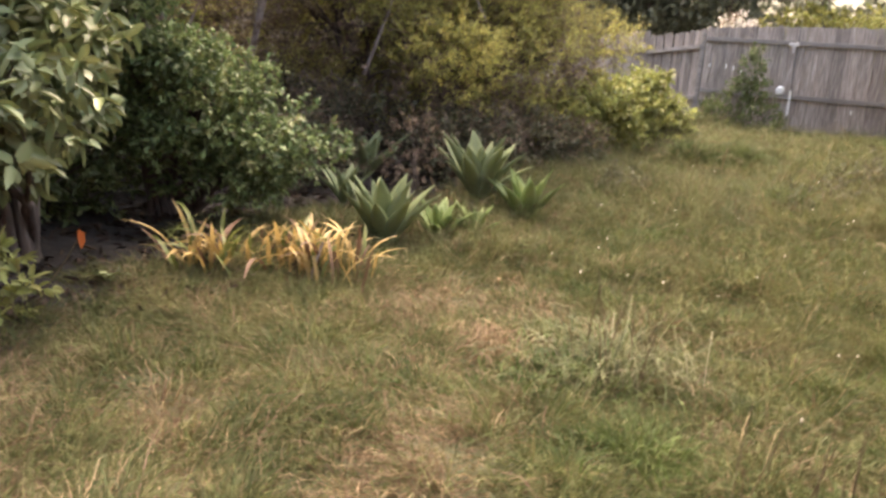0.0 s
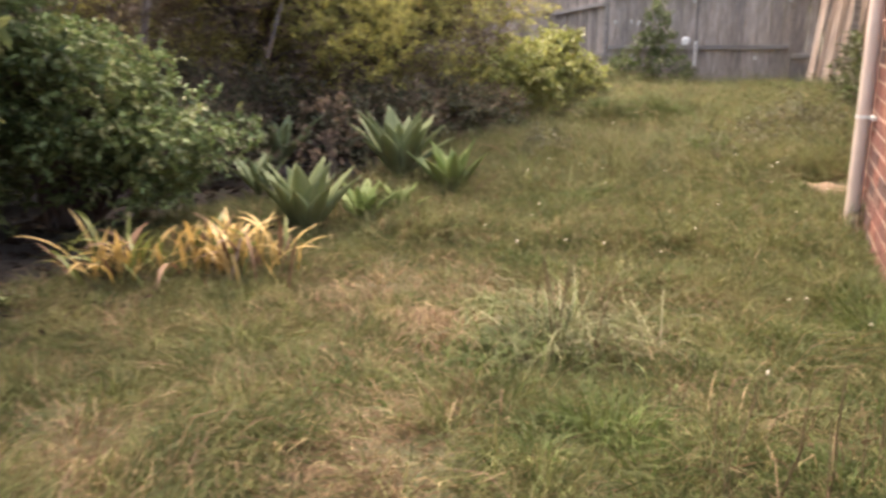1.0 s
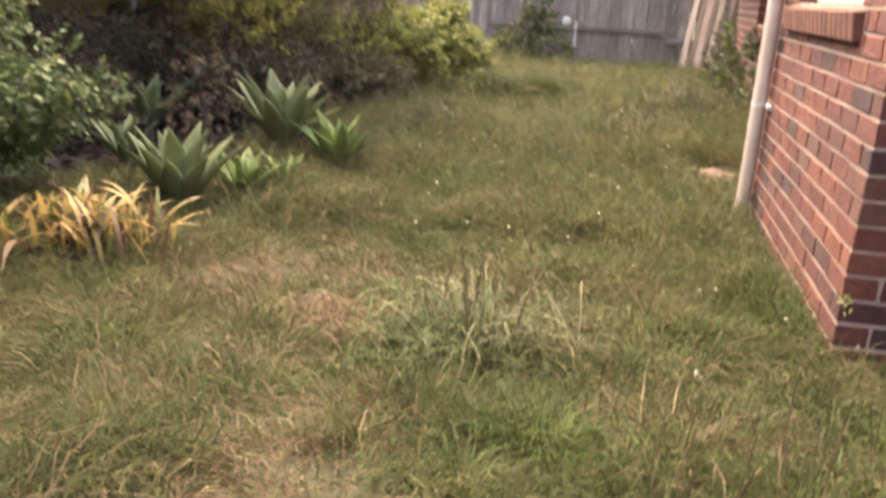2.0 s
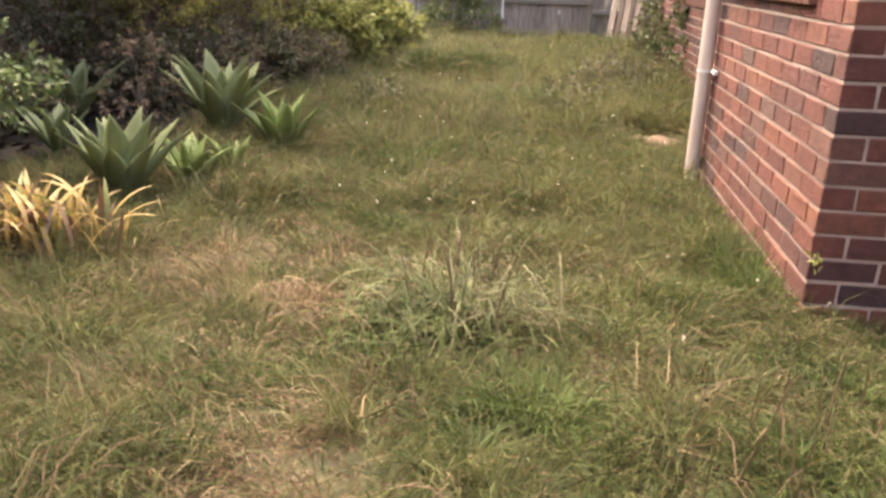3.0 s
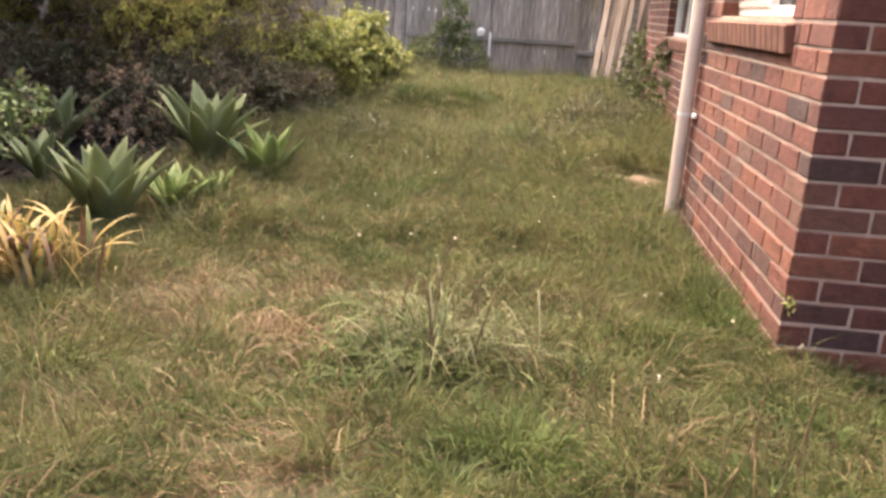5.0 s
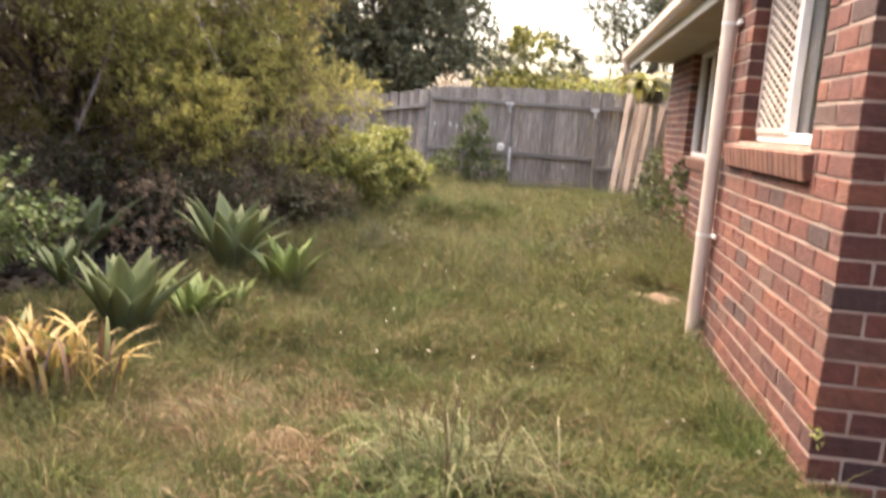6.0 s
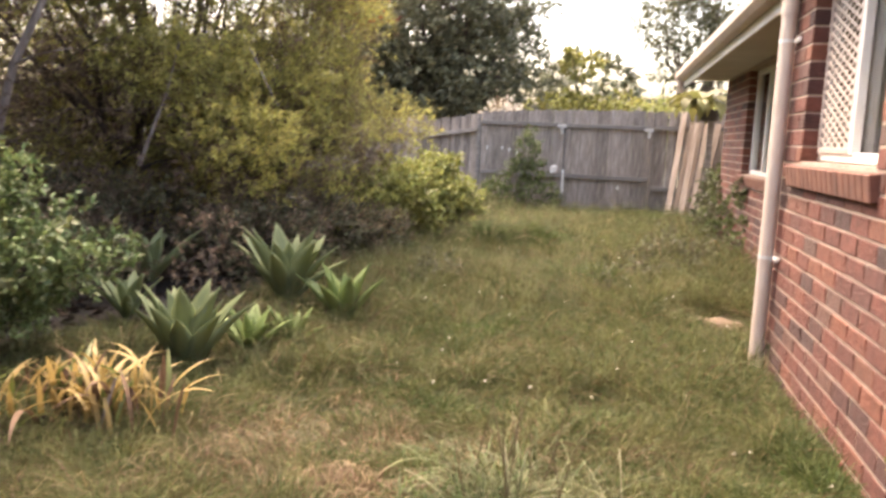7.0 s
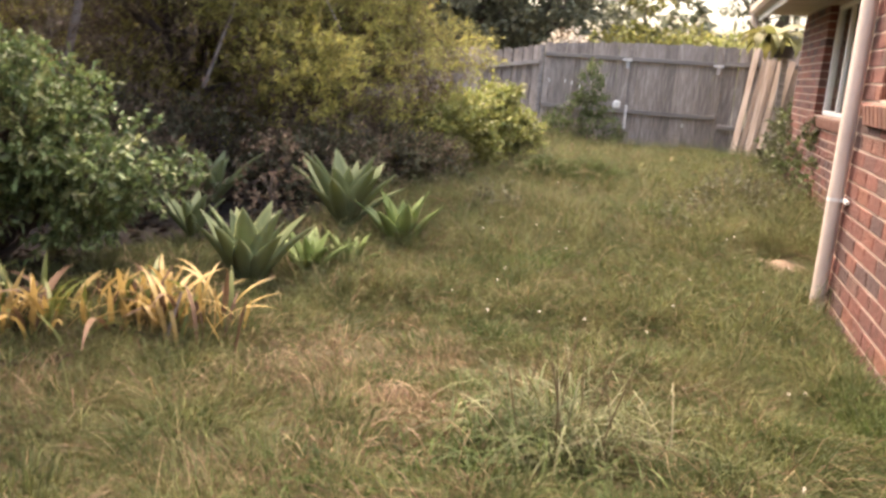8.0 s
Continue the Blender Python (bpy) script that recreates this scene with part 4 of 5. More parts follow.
V, F = tubes([([(-0.04, -0.1, 0), (-0.02, -0.02, 0.12), (0.0, 0.06, 0.22), (0.0, 0.12, 0.30)], [0.004, 0.0035, 0.003, 0.002])], 5)
part("stem", mesh_np("stem", V, F, M_STALK, True), None, orange)
V, F = leaf_geometry(np.array([[0.0, 0.12, 0.34]]), np.array([[0.05, 0.1, -0.5]]), 0.10, 0.05, 0.15, 0.15, True)
part("leaf", mesh_np("leaf", V, F, L_SOFTRED), None, orange, "dying orange leaf")

# lime green shrub near the gate
LIME = [(-3.35, 6.1, 0.48, 0.5, 0.5, 0.42), (-3.15, 7.1, 0.48, 0.5, 0.6, 0.42), (-2.95, 7.8, 0.35, 0.3, 0.4, 0.3), (-3.45, 5.4, 0.38, 0.35, 0.4, 0.32)]
shrub("lime_green_shrub", (-3.5, 7.2, 0.0), "bright lime green leafy bush", "shrub",
      LIME, [
    ("crown", L_LIME, 3000, 11, 0.15, 0.064, 0.032, {"inner": 0.5, "bottom": 0.05, "gap": 0.4, "wide": True, "spread": 0.6, "lobes": clouds(LIME, 120, 0.05, 0.14, 12, 0.08, 0.98)}),
], 3, 0.018, 51)
shrub("dull_brown_shrub", (-3.3, 4.5, 0.0), "low straggly shrub with dull brown-green leaves", "shrub",
      [(-3.35, 4.3, 0.28, 0.3, 0.4, 0.26), (-3.1, 4.9, 0.22, 0.25, 0.4, 0.2)], [
    ("crown", L_GUM, 260, 9, 0.14, 0.06, 0.025, {"inner": 0.5, "bottom": 0.03, "gap": 0.5, "wide": True}),
    ("withered_foliage", L_DEADLEAF, 200, 9, 0.16, 0.07, 0.016, {"inner": 0.4, "bottom": 0.02, "gap": 0.4, "seed": 2}),
], 3, 0.010, 53)
shrub("brown_seedhead_weed", (-3.45, 2.05, 0.0), "dead brown seeding weed between the agaves", "plant",
      [(-3.5, 2.1, 0.38, 0.2, 0.2, 0.32)], [
    ("crown", L_DEADLEAF, 60, 8, 0.1, 0.035, 0.012, {"inner": 0.4, "gap": 0.3})], 5, 0.006, 55)
shrub("rose_bush", (-2.35, 10.4, 0.0), "slender dull green rose bush before the gate", "shrub",
      [(-2.55, 10.35, 0.32, 0.4, 0.28, 0.3), (-2.2, 10.45, 0.85, 0.2, 0.14, 0.52), (-2.05, 10.35, 0.35, 0.34, 0.24, 0.3), (-2.4, 10.4, 0.65, 0.2, 0.14, 0.25)], [
    ("crown", L_ROSE, 1150, 9, 0.12, 0.05, 0.024, {"inner": 0.3, "gap": 0.5, "wide": True})], 3, 0.010, 57)
red = root("red_flower", (-2.95, 8.95, 0.0), "small orange-red flower on a thin stem", "flower")
V, F = tubes([([(0, 0, 0), (0.02, 0, 0.2), (0.0, 0, 0.36)], [0.005, 0.004, 0.003])], 5)
part("stem", mesh_np("stem", V, F, M_STALK, True), None, red)
_p = rng.normal(0, 0.02, (14, 3)) + np.array([0, 0, 0.37])
V, F = leaf_geometry(_p, rng.normal(0, 1, (14, 3)), 0.05, 0.04, 0.2, 0.1, True)
part("petal_cluster", mesh_np("petal_cluster", V, F, L_SOFTRED), None, red)
shrub("wall_weed", (0.42, 8.3, 0.0), "rambling green weeds against the brick wall", "weed",
      [(0.42, 8.6, 0.42, 0.2, 0.4, 0.42), (0.42, 7.4, 0.3, 0.1, 0.4, 0.28), (0.7, 9.5, 0.55, 0.28, 0.35, 0.55), (0.45, 6.5, 0.5, 0.07, 0.3, 0.32)], [
    ("crown", L_GUM, 380, 9, 0.12, 0.055, 0.032, {"inner": 0.4, "gap": 0.6, "wide": True}), ("green_growth", L_ROSE, 420, 9, 0.12, 0.055, 0.032, {"inner": 0.5, "gap": 0.6, "wide": True, "seed": 4})], 3, 0.008, 59)

# trees beyond the fence
shrub("dark_tree", (-5.2, 17.5, 0.0), "dark dense tree behind the fence", "tree",
      [(-5.3, 17.5, 3.4, 2.2, 2.0, 1.9), (-3.9, 17.2, 2.6, 1.5, 1.4, 1.3), (-6.4, 17.8, 4.2, 1.8, 1.8, 2.0), (-4.4, 17.5, 5.0, 1.9, 1.6, 1.5), (-7.6, 17.0, 2.6, 1.6, 1.5, 1.8)], [
    ("crown", L_TREE, 9000, 10, 0.3, 0.15, 0.06, {"inner": 0.55, "bottom": 0.9, "gap": 0.62, "gap_scale": 1.1}),
], 3, 0.14, 61)
shrub("red_flowering_tree", (-6.5, 13.6, 0.0), "thin tree with hanging red blossom and bare twigs", "tree",
      [(-5.85, 13.6, 3.7, 0.5, 0.5, 0.5), (-6.4, 13.7, 4.3, 0.8, 0.7, 0.6)], [
    ("blossom", L_RED, 240, 10, 0.22, 0.07, 0.03, {"inner": 0.4, "gap": 0.6, "droop": 0.6, "gap_scale": 2.5}),
    ("crown", L_GUM, 160, 8, 0.2, 0.09, 0.03, {"inner": 0.4, "gap": 0.5, "seed": 3})], 2, 0.03, 63)
shrub("gum_tree", (1.6, 24.0, 0.0), "tall thin gum tree with open crown", "tree",
      [(0.9, 24.0, 5.0, 1.2, 1.2, 0.9), (2.3, 24.2, 6.0, 1.6, 1.4, 1.3), (1.4, 24, 3.6, 1.1, 0.9, 0.6), (3.2, 24.4, 4.3, 1.2, 1.2, 0.8)], [
    ("crown", L_GUM, 3000, 9, 0.3, 0.16, 0.045, {"inner": 0.5, "gap": 0.75, "gap_scale": 1.3, "droop": 0.5}),
], 3, 0.10, 71)
shrub("yellow_green_tree", (-1.4, 15.0, 0.0), "small yellow-green sapling behind the gate", "tree",
      [(-1.75, 15.0, 1.95, 0.45, 0.5, 0.3), (-1.65, 15.2, 2.9, 0.42, 0.4, 0.25), (-0.7, 15.5, 1.85, 0.5, 0.5, 0.35), (-2.4, 15.2, 1.75, 0.4, 0.5, 0.3)], [
    ("crown", L_YELLOWTREE, 420, 10, 0.18, 0.12, 0.055, {"inner": 0.5, "gap": 0.6, "wide": True}),
], 3, 0.03, 81)
shrub("pale_blossom_shrub", (-3.0, 13.6, 0.0), "shrub with pale pinkish blossom above the fence", "shrub",
      [(-3.1, 13.6, 1.65, 0.35, 0.3, 0.35)], [
    ("blossom", L_PINK, 170, 8, 0.12, 0.06, 0.05, {"inner": 0.4, "gap": 0.6, "wide": True}),
    ("crown", L_DEADLEAF, 120, 8, 0.14, 0.07, 0.03, {"inner": 0.3, "gap": 0.4, "seed": 2})], 4, 0.012, 83)
shrub("olive_hedge", (1.6, 19.0, 0.0), "olive green hedge beyond the fence", "hedge",
      [(0.3, 19.0, 1.6, 1.6, 0.8, 0.75), (2.6, 19.3, 1.6, 1.6, 0.8, 0.8), (-1.6, 19.2, 1.5, 1.2, 0.7, 0.7)], [
    ("crown", L_LIME, 2200, 9, 0.2, 0.11, 0.05, {"inner": 0.6, "gap": 0.3, "wide": True})], 3, 0.03, 85)


def far_woods():
    lobes = [(-60 + 5.5 * k + 2 * math.sin(k * 2.1), 85 + 6 * math.sin(k * 1.3), 3.5 + 2.2 * math.sin(k * 0.9) + 1.4 * math.sin(k * 2.7), 5, 4, 4.2 + 1.2 * math.sin(k * 1.9)) for k in range(24)]
    P, O = lobe_points(lobes, 5000, 0.85, 0.0, 0.2, 91, 0.3)
    V, F = spray_leaves(P, O, 4, 0.8, 0.6, 1.1, 0.6, 0.2, 0.0, True)
    tagged(new("far_woods", mesh_np("far_woods", V, F, L_TREE)), "hazy distant line of treetops", "woods", kind="stuff")


far_woods()


# drooping broad-leaved plant under the gutter's end
def hanging_fern():
    f = root("fern_pot", (0.38, 10.2, 0.0), "yellow-green ferny plant in a dark pot on a post", "potted plant")
    part("post", box(0.13, 0.22, 0.28, 0.36, 0, 1.66, 0.006), M_RAIL, f)
    bm = bmesh.new()
    bmesh.ops.create_cone(bm, cap_ends=True, segments=18, radius1=0.14, radius2=0.19, depth=0.17, matrix=Matrix.Translation((0.12, 0.2, 1.745)))
    part("pot", bm, M_DARK, f, "dark plastic pot")
    kinds = [strap_mesh(0.50 + 0.07 * k, 0.17, 1.9 + 0.25 * k, L_YELLOWTREE if k % 2 else L_LIME, 500 + k) for k in range(4)]
    r = random.Random(77)
    for k in range(26):
        part("leaf", kinds[k % 4], None, f).matrix_basis = pose(-0.06, 0.05, 1.84, 0, 0, k * 137.5) @ pose(0, 0, 0, r.uniform(-15, 15), r.uniform(5, 50), 0) @ Matrix.Scale(r.uniform(0.85, 1.2), 4)


# ---------------- agaves ----------------
def agave_leaf_mesh(length, width, arch, cup, material, seed):
    """One thick pointed leaf, growing along +x and arching down."""
    r = random.Random(seed)
    n, rows = 9, []
    bm = bmesh.new()
    for k in range(n + 1):
        u = k / n
        w = width * (0.42 + 0.58 * math.sin(min(1.0, u / 0.5) * math.pi / 2)) if u < 0.5 else width * max(0.0, (1 - ((u - 0.5) / 0.5) ** 1.6))
        x, z = length * (u - 0.12 * arch * u * u), length * (0.10 * u - arch * 0.42 * u ** 2.3)
        c = cup * w
        thick = 0.012 * (1 - u) + 0.003
        ring = []
        for sy, dz in ((-0.5, c), (-0.25, c * 0.3), (0, 0), (0.25, c * 0.3), (0.5, c), (0.25, c * 0.3 - thick), (0, -thick * 1.2), (-0.25, c * 0.3 - thick)):
            ring.append(bm.verts.new((x, sy * max(w, 0.002), z + dz + r.uniform(-1, 1) * 0.002)))
        rows.append(ring)
    for a, b in zip(rows, rows[1:]):
        for s in range(8):
            m = (s + 1) % 8
            bm.faces.new((a[s], a[m], b[m], b[s]))
    bm.faces.new(rows[0])
    bm.faces.new(rows[-1][::-1])
    bmesh.ops.recalc_face_normals(bm, faces=bm.faces)
    for f in bm.faces:
        f.smooth = True
    return finish(bm, "leaf", material)


def agave(at, size, count, label, material, seed, spread=1.0, height=0.1):
    r = random.Random(seed)
    a = root("agave", at, label, "agave", "agaves along the bed")
    V, F = tubes([([(0, 0, -0.05), (0.01, 0, height), (0, 0, height + 0.06)], [0.06 * size / 0.5, 0.055 * size / 0.5, 0.03])], 10)
    part("stem", mesh_np("stem", V, F, M_BARK, True), None, a)
    kinds = [agave_leaf_mesh(size * (0.85 + 0.08 * k), size * (0.235 + 0.03 * (k % 3)), 0.03 + 0.06 * k, 0.24, material, seed * 10 + k) for k in range(5)]
    for k in range(count):
        u = (k + 0.5) / count
        tilt = 80 - 78 * u ** 0.85 * spread + r.uniform(-7, 7)
        me = kinds[min(4, int(u * 5))]
        ob = new("leaf", me)
        ob.parent = a
        s = (0.62 + 0.42 * math.sin(u * 2.6)) * r.uniform(0.9, 1.08)
        ob.matrix_basis = pose(0, 0, height + 0.05 * (1 - u)) @ pose(0, 0, 0, 0, 0, k * 137.5 + r.uniform(-10, 10)) @ pose(0.02, 0, 0, r.uniform(-8, 8), -tilt, 0) @ Matrix.Scale(s, 4)
    return a


agave((-3.05, 1.02, 0.0), 0.47, 24, "grey-green agave rosette with broad upright leaves", L_AGAVE, 1, 0.42, -0.06)
agave((-2.86, 1.38, 0.0), 0.27, 11, "small light green agave at the lawn's edge", L_AGAVE_L, 2, 0.7, -0.01)
agave((-2.70, 1.62, 0.0), 0.22, 10, "small light green agave at the lawn's edge", L_AGAVE_L, 7, 0.7, -0.01)
agave((-3.06, 2.40, 0.0), 0.51, 30, "tall blue-green agave rosette with wide leaves", L_AGAVE, 3, 0.46, 0.05)
agave((-2.62, 2.32, 0.0), 0.42, 18, "light green agave with pointed leaves", L_AGAVE_L, 4, 0.44, -0.06)
agave((-4.23, 2.6, 0.0), 0.46, 14, "shaded agave under the shrubs", L_AGAVE, 5, 0.6, 0.06)
agave((-3.85, 1.75, 0.0), 0.30, 11, "small shaded agave in the bed", L_AGAVE, 6, 0.55, 0.02)


# ---------------- strap-leaved clumps ----------------
def strap_mesh(length, width, arch, material, seed):
    r = random.Random(seed)
    n, rows = 8, []
    bm = bmesh.new()
    tw = r.uniform(-0.5, 0.5)
    for k in range(n + 1):
        u = k / n
        ang = radians(82) - arch * u
        rows.append((u, ang))
    x = z = 0.0
    ring = []
    for u, ang in rows:
        w = width * (0.75 + 0.25 * math.sin(u * 3)) * (1 if u < 0.6 else max(0.03, 1 - ((u - 0.6) / 0.4) ** 1.5))
        a = tw * u
        pts = []
        for s, dz in ((-0.5, 0.12), (0, 0), (0.5, 0.12)):
            pts.append(bm.verts.new((x - math.sin(ang) * dz * w, s * w * math.cos(a), z + math.cos(ang) * dz * w + s * w * math.sin(a))))
        ring.append(pts)
        x += math.cos(ang) * length / n
        z += math.sin(ang) * length / n
    for a, b in zip(ring, ring[1:]):
        for s in range(2):
            bm.faces.new((a[s], a[s + 1], b[s + 1], b[s]))
    for f in bm.faces:
        f.smooth = True
    return finish(bm, "leaf", material)


def strap_clump(name, at, rx, ry, count, length, width, mix, label, seed, lean=(8, 40)):
    r = random.Random(seed)
    c = root(name, at, label, "plant")
    kinds = {m.name: [strap_mesh(length * (0.7 + 0.15 * k), width * (0.85 + 0.1 * (k % 3)), 0.2 + 0.4 * k, m, seed * 7 + k) for k in range(5)] for m, _ in mix}
    mats, wts = [m for m, _ in mix], [w for _, w in mix]
    for _ in range(count):
        m = r.choices(mats, wts)[0]
        ob = new("leaf", r.choice(kinds[m.name]))
        ob.parent = c
        u, v = r.gauss(0, 0.5), r.gauss(0, 0.5)
        ob.matrix_basis = pose(u * rx, v * ry, 0.0, 0, 0, r.uniform(0, 360)) @ pose(0, 0, 0, r.uniform(-12, 12), r.uniform(*lean) - 15, 0) @ Matrix.Scale(r.uniform(0.6, 1.1), 4)
    return c


strap_clump("yellow_strap_plant", (-2.98, 0.16, 0.0), 0.26, 0.18, 150, 0.34, 0.024, [(L_YSTRAP, 5), (L_GSTRAP, 1.5), (L_BSTRAP, 1.8)], "yellowing strap-leaved clump with dead brown leaves", 3, (0, 32))
strap_clump("yellow_strap_plant", (-3.42, -0.08, 0.0), 0.27, 0.2, 95, 0.36, 0.025, [(L_YSTRAP, 3), (L_GSTRAP, 4), (L_BSTRAP, 1)], "half green half yellow strap-leaved clump", 4, (10, 45))
bm = bmesh.new()
bmesh.ops.create_cone(bm, cap_ends=True, segments=7, radius1=0.009, radius2=0.006, depth=0.24)
stick = tagged(new("dead_stick", finish(bm, "dead_stick", M_DEADWOOD)), "short grey dead stick leaning on the yellow clump", "stick")
stick.matrix_world = pose(-2.86, 0.04, 0.10, -14, 12, 0)

# ---------------- grass ----------------
def in_lawn(x, y):
    ok = x > bed_edge(y) + 0.1 * (value_noise(x, y, 4.0, 17) - 0.5) - np.interp(y, [-0.7, -0.2, 0.4, 1.0, 3.0, 4.5], [0.18, 0.5, 0.9, 0.9, 0.6, 0.4])
    ok &= ~((x > -0.01) & (y > -0.01) & (y < STEP_Y)) & ~((x > FAR - 0.01) & (y >= 0)) & (y < 10.9)
    ok &= np.hypot((x + 1.10) / 0.15, (y + 0.50) / 0.08) > 0.7 + 0.5 * value_noise(x, y, 9.0, 24)
    ok &= ~(np.hypot((x + 0.18) / 0.42, (y - 3.05) / 0.2) < 0.8 + 0.4 * value_noise(x, y, 6.0, 23))
    return ok


DRY_SPOTS = ((-1.88, -0.4, 0.3), (-1.95, -0.68, 0.25), (-1.72, -1.40, 0.2), (-1.95, 0.25, 0.3), (-1.89, 0.66, 0.3), (-2.29, -0.95, 0.2), (-1.7, 5.1, 0.35))
LUSH_SPOTS = ((-1.98, -1.18, 0.18), (-1.74, -0.86, 0.15), (-2.5, -1.0, 0.25), (-2.35, 1.0, 0.5), (-2.6, 0.5, 0.3), (-0.48, 1.03, 0.5), (-0.31, 0.6, 0.4), (-1.2, 2.5, 0.8))


def dryness(x, y):
    d = 0.34 - 0.17 * np.clip((x + 1.3) / 1.0, 0, 1) - 0.17 * np.clip((y - 0.6) / 2.0, 0, 1)
    for a, b, r in DRY_SPOTS:
        d = d + 0.55 * value_noise(x, y, 6.5, 37) ** 1.5 * np.exp(-((x - a) ** 2 + (y - b) ** 2) / (r * r))
    for a, b, r in LUSH_SPOTS:
        d = d - 0.4 * np.exp(-((x - a) ** 2 + (y - b) ** 2) / (r * r))
    return np.clip(d + 0.7 * (value_noise(x, y, 3.4, 31) - 0.5) + 0.9 * (value_noise(x, y, 8.0, 32) - 0.5), 0.14, 0.85)


def tall(x, y):
    h = 0.5 + 0.8 * value_noise(x, y, 1.5, 41) ** 1.5 + 1.7 * value_noise(x, y, 5.0, 42) ** 2.2
    h += 0.6 * np.exp(-((x + 0.15) / 0.4) ** 2) * (y > 0.4) * (y < 4) + 0.8 * np.clip((y - 0.8) / 3, 0, 1) + 0.5 * np.exp(-((x - bed_edge(y)) / 0.25) ** 2)
    h = h * (1 - 0.6 * np.exp(-((x + 0.3) / 0.4) ** 2 - ((y - 2.7) / 0.35) ** 2) - 0.6 * np.exp(-((x + 1.75) / 0.5) ** 2 - ((y - 5.1) / 0.3) ** 2))
    return h * (1 - 0.3 * dryness(x, y))


GREEN, DRY = [], []
for (x0, x1, y0, y1, tufts, per, size) in ((-4.0, 1.2, -2.4, 1.0, 19500, 10, 0.92), (-3.5, 5.5, -5.9, -2.4, 6500, 6, 1.5), (1.2, 5.5, -2.4, -0.05, 3000, 6, 1.4), (-3.5, 0.6, 1.0, 4.6, 12000, 8, 1.15), (-3.5, 0.6, 4.6, 10.9, 9500, 7, 1.5)):
    cx, cy = rng.uniform(x0, x1, tufts), rng.uniform(y0, y1, tufts)
    k = in_lawn(cx, cy)
    cx, cy = cx[k], cy[k]
    n = len(cx) * per
    px = np.repeat(cx, per) + rng.normal(0, 0.019 * size, n)
    py = np.repeat(cy, per) + rng.normal(0, 0.019 * size, n)
    dry = rng.random(n) < dryness(px, py) * 0.9
    d = np.stack([(px - np.repeat(cx, per)) * 22, (py - np.repeat(cy, per)) * 22, np.full(n, 0.8)], 1) + rng.normal(0, 0.42, (n, 3))
    d += np.stack([value_noise(px, py, 2.6, 51) - 0.5, value_noise(px, py, 2.6, 52) - 0.5, np.zeros(n)], 1) * 1.6
    d[:, 2] = np.abs(d[:, 2]) * np.where(dry, 0.42, 1.0)
    P = np.stack([px, py, ground_z(px, py) - 0.006], 1)
    L = (0.06 + 0.13 * rng.random(n) ** 1.8) * tall(px, py) * np.where(dry, 1.15, 1.0) * size
    W = (0.0022 + 0.0030 * rng.random(n)) * size
    B = 0.35 + 0.65 * rng.random(n)
    for sel, out in ((~dry, GREEN), (dry, DRY)):
        out.append(blades(P[sel], d[sel], L[sel], W[sel], B[sel]))


def gather(pieces):
    V, F, o = [], [], 0
    for v, f in pieces:
        V.append(v)
        F.append(f + o)
        o += len(v)
    return np.concatenate(V), np.concatenate(F)


def clump_blades(cx, cy, rx, ry, n, length, width, lean=0.5, bend=(0.3, 0.9)):
    px, py = cx + rng.normal(0, rx, n), cy + rng.normal(0, ry, n)
    d = np.stack([(px - cx) / max(rx, 1e-3) * lean * 0.6, (py - cy) / max(ry, 1e-3) * lean * 0.6, np.ones(n)], 1) + rng.normal(0, 0.25, (n, 3))
    d[:, 2] = np.abs(d[:, 2])
    return blades(np.stack([px, py, ground_z(px, py) - 0.005], 1), d, length * (0.55 + 0.6 * rng.random(n)), width * (0.7 + 0.6 * rng.random(n)), rng.uniform(*bend, n))


# darker long-grass hummocks
for cx, cy, rx, ry, n, h in ((-1.95, 5.85, 0.18, 0.1, 900, 0.24), (-1.45, 6.2, 0.25, 0.12, 900, 0.20), (-0.95, 3.9, 0.22, 0.2, 900, 0.20), (-0.5, 1.3, 0.2, 0.25, 900, 0.14), (-0.6, 5.2, 0.35, 0.3, 900, 0.22), (-0.1, 6.5, 0.25, 0.6, 1200, 0.28), (-2.2, 3.6, 0.15, 0.3, 500, 0.2), (-2.5, 4.6, 0.2, 0.4, 500, 0.22), (-1.9, -1.25, 0.10, 0.08, 260, 0.15), (-2.55, -1.1, 0.08, 0.08, 160, 0.14), (-0.55, 0.2, 0.2, 0.2, 600, 0.13)):
    GREEN.append(clump_blades(cx, cy, rx, ry, n, h, 0.006))
for k in range(26):
    GREEN.append(clump_blades(-3.75 + 0.042 * k, -0.62 + 0.03 * k + 0.1 * math.sin(k * 2.3), 0.06, 0.06, 110, 0.15 + 0.04 * math.sin(k * 1.7), 0.0042, 0.8, (0.4, 1.0)))
for k in range(60):
    gx0, gy0 = -4.0 + 0.9 * ((k * 0.618) % 1), 0.25 + 1.5 * k / 60
    GREEN.append(clump_blades(gx0, gy0, 0.07, 0.07, 120, 0.19 + 0.05 * math.sin(k * 1.7), 0.0052, 0.8, (0.4, 1.0)))
for k in range(22):
    GREEN.append(clump_blades(-2.95 + 0.02 * k + 0.1 * math.sin(k * 1.9), 0.75 + 0.1 * k, 0.07, 0.08, 110, 0.14 + 0.03 * math.sin(k * 1.3), 0.0045, 0.8, (0.4, 1.0)))
hr = random.Random(64)
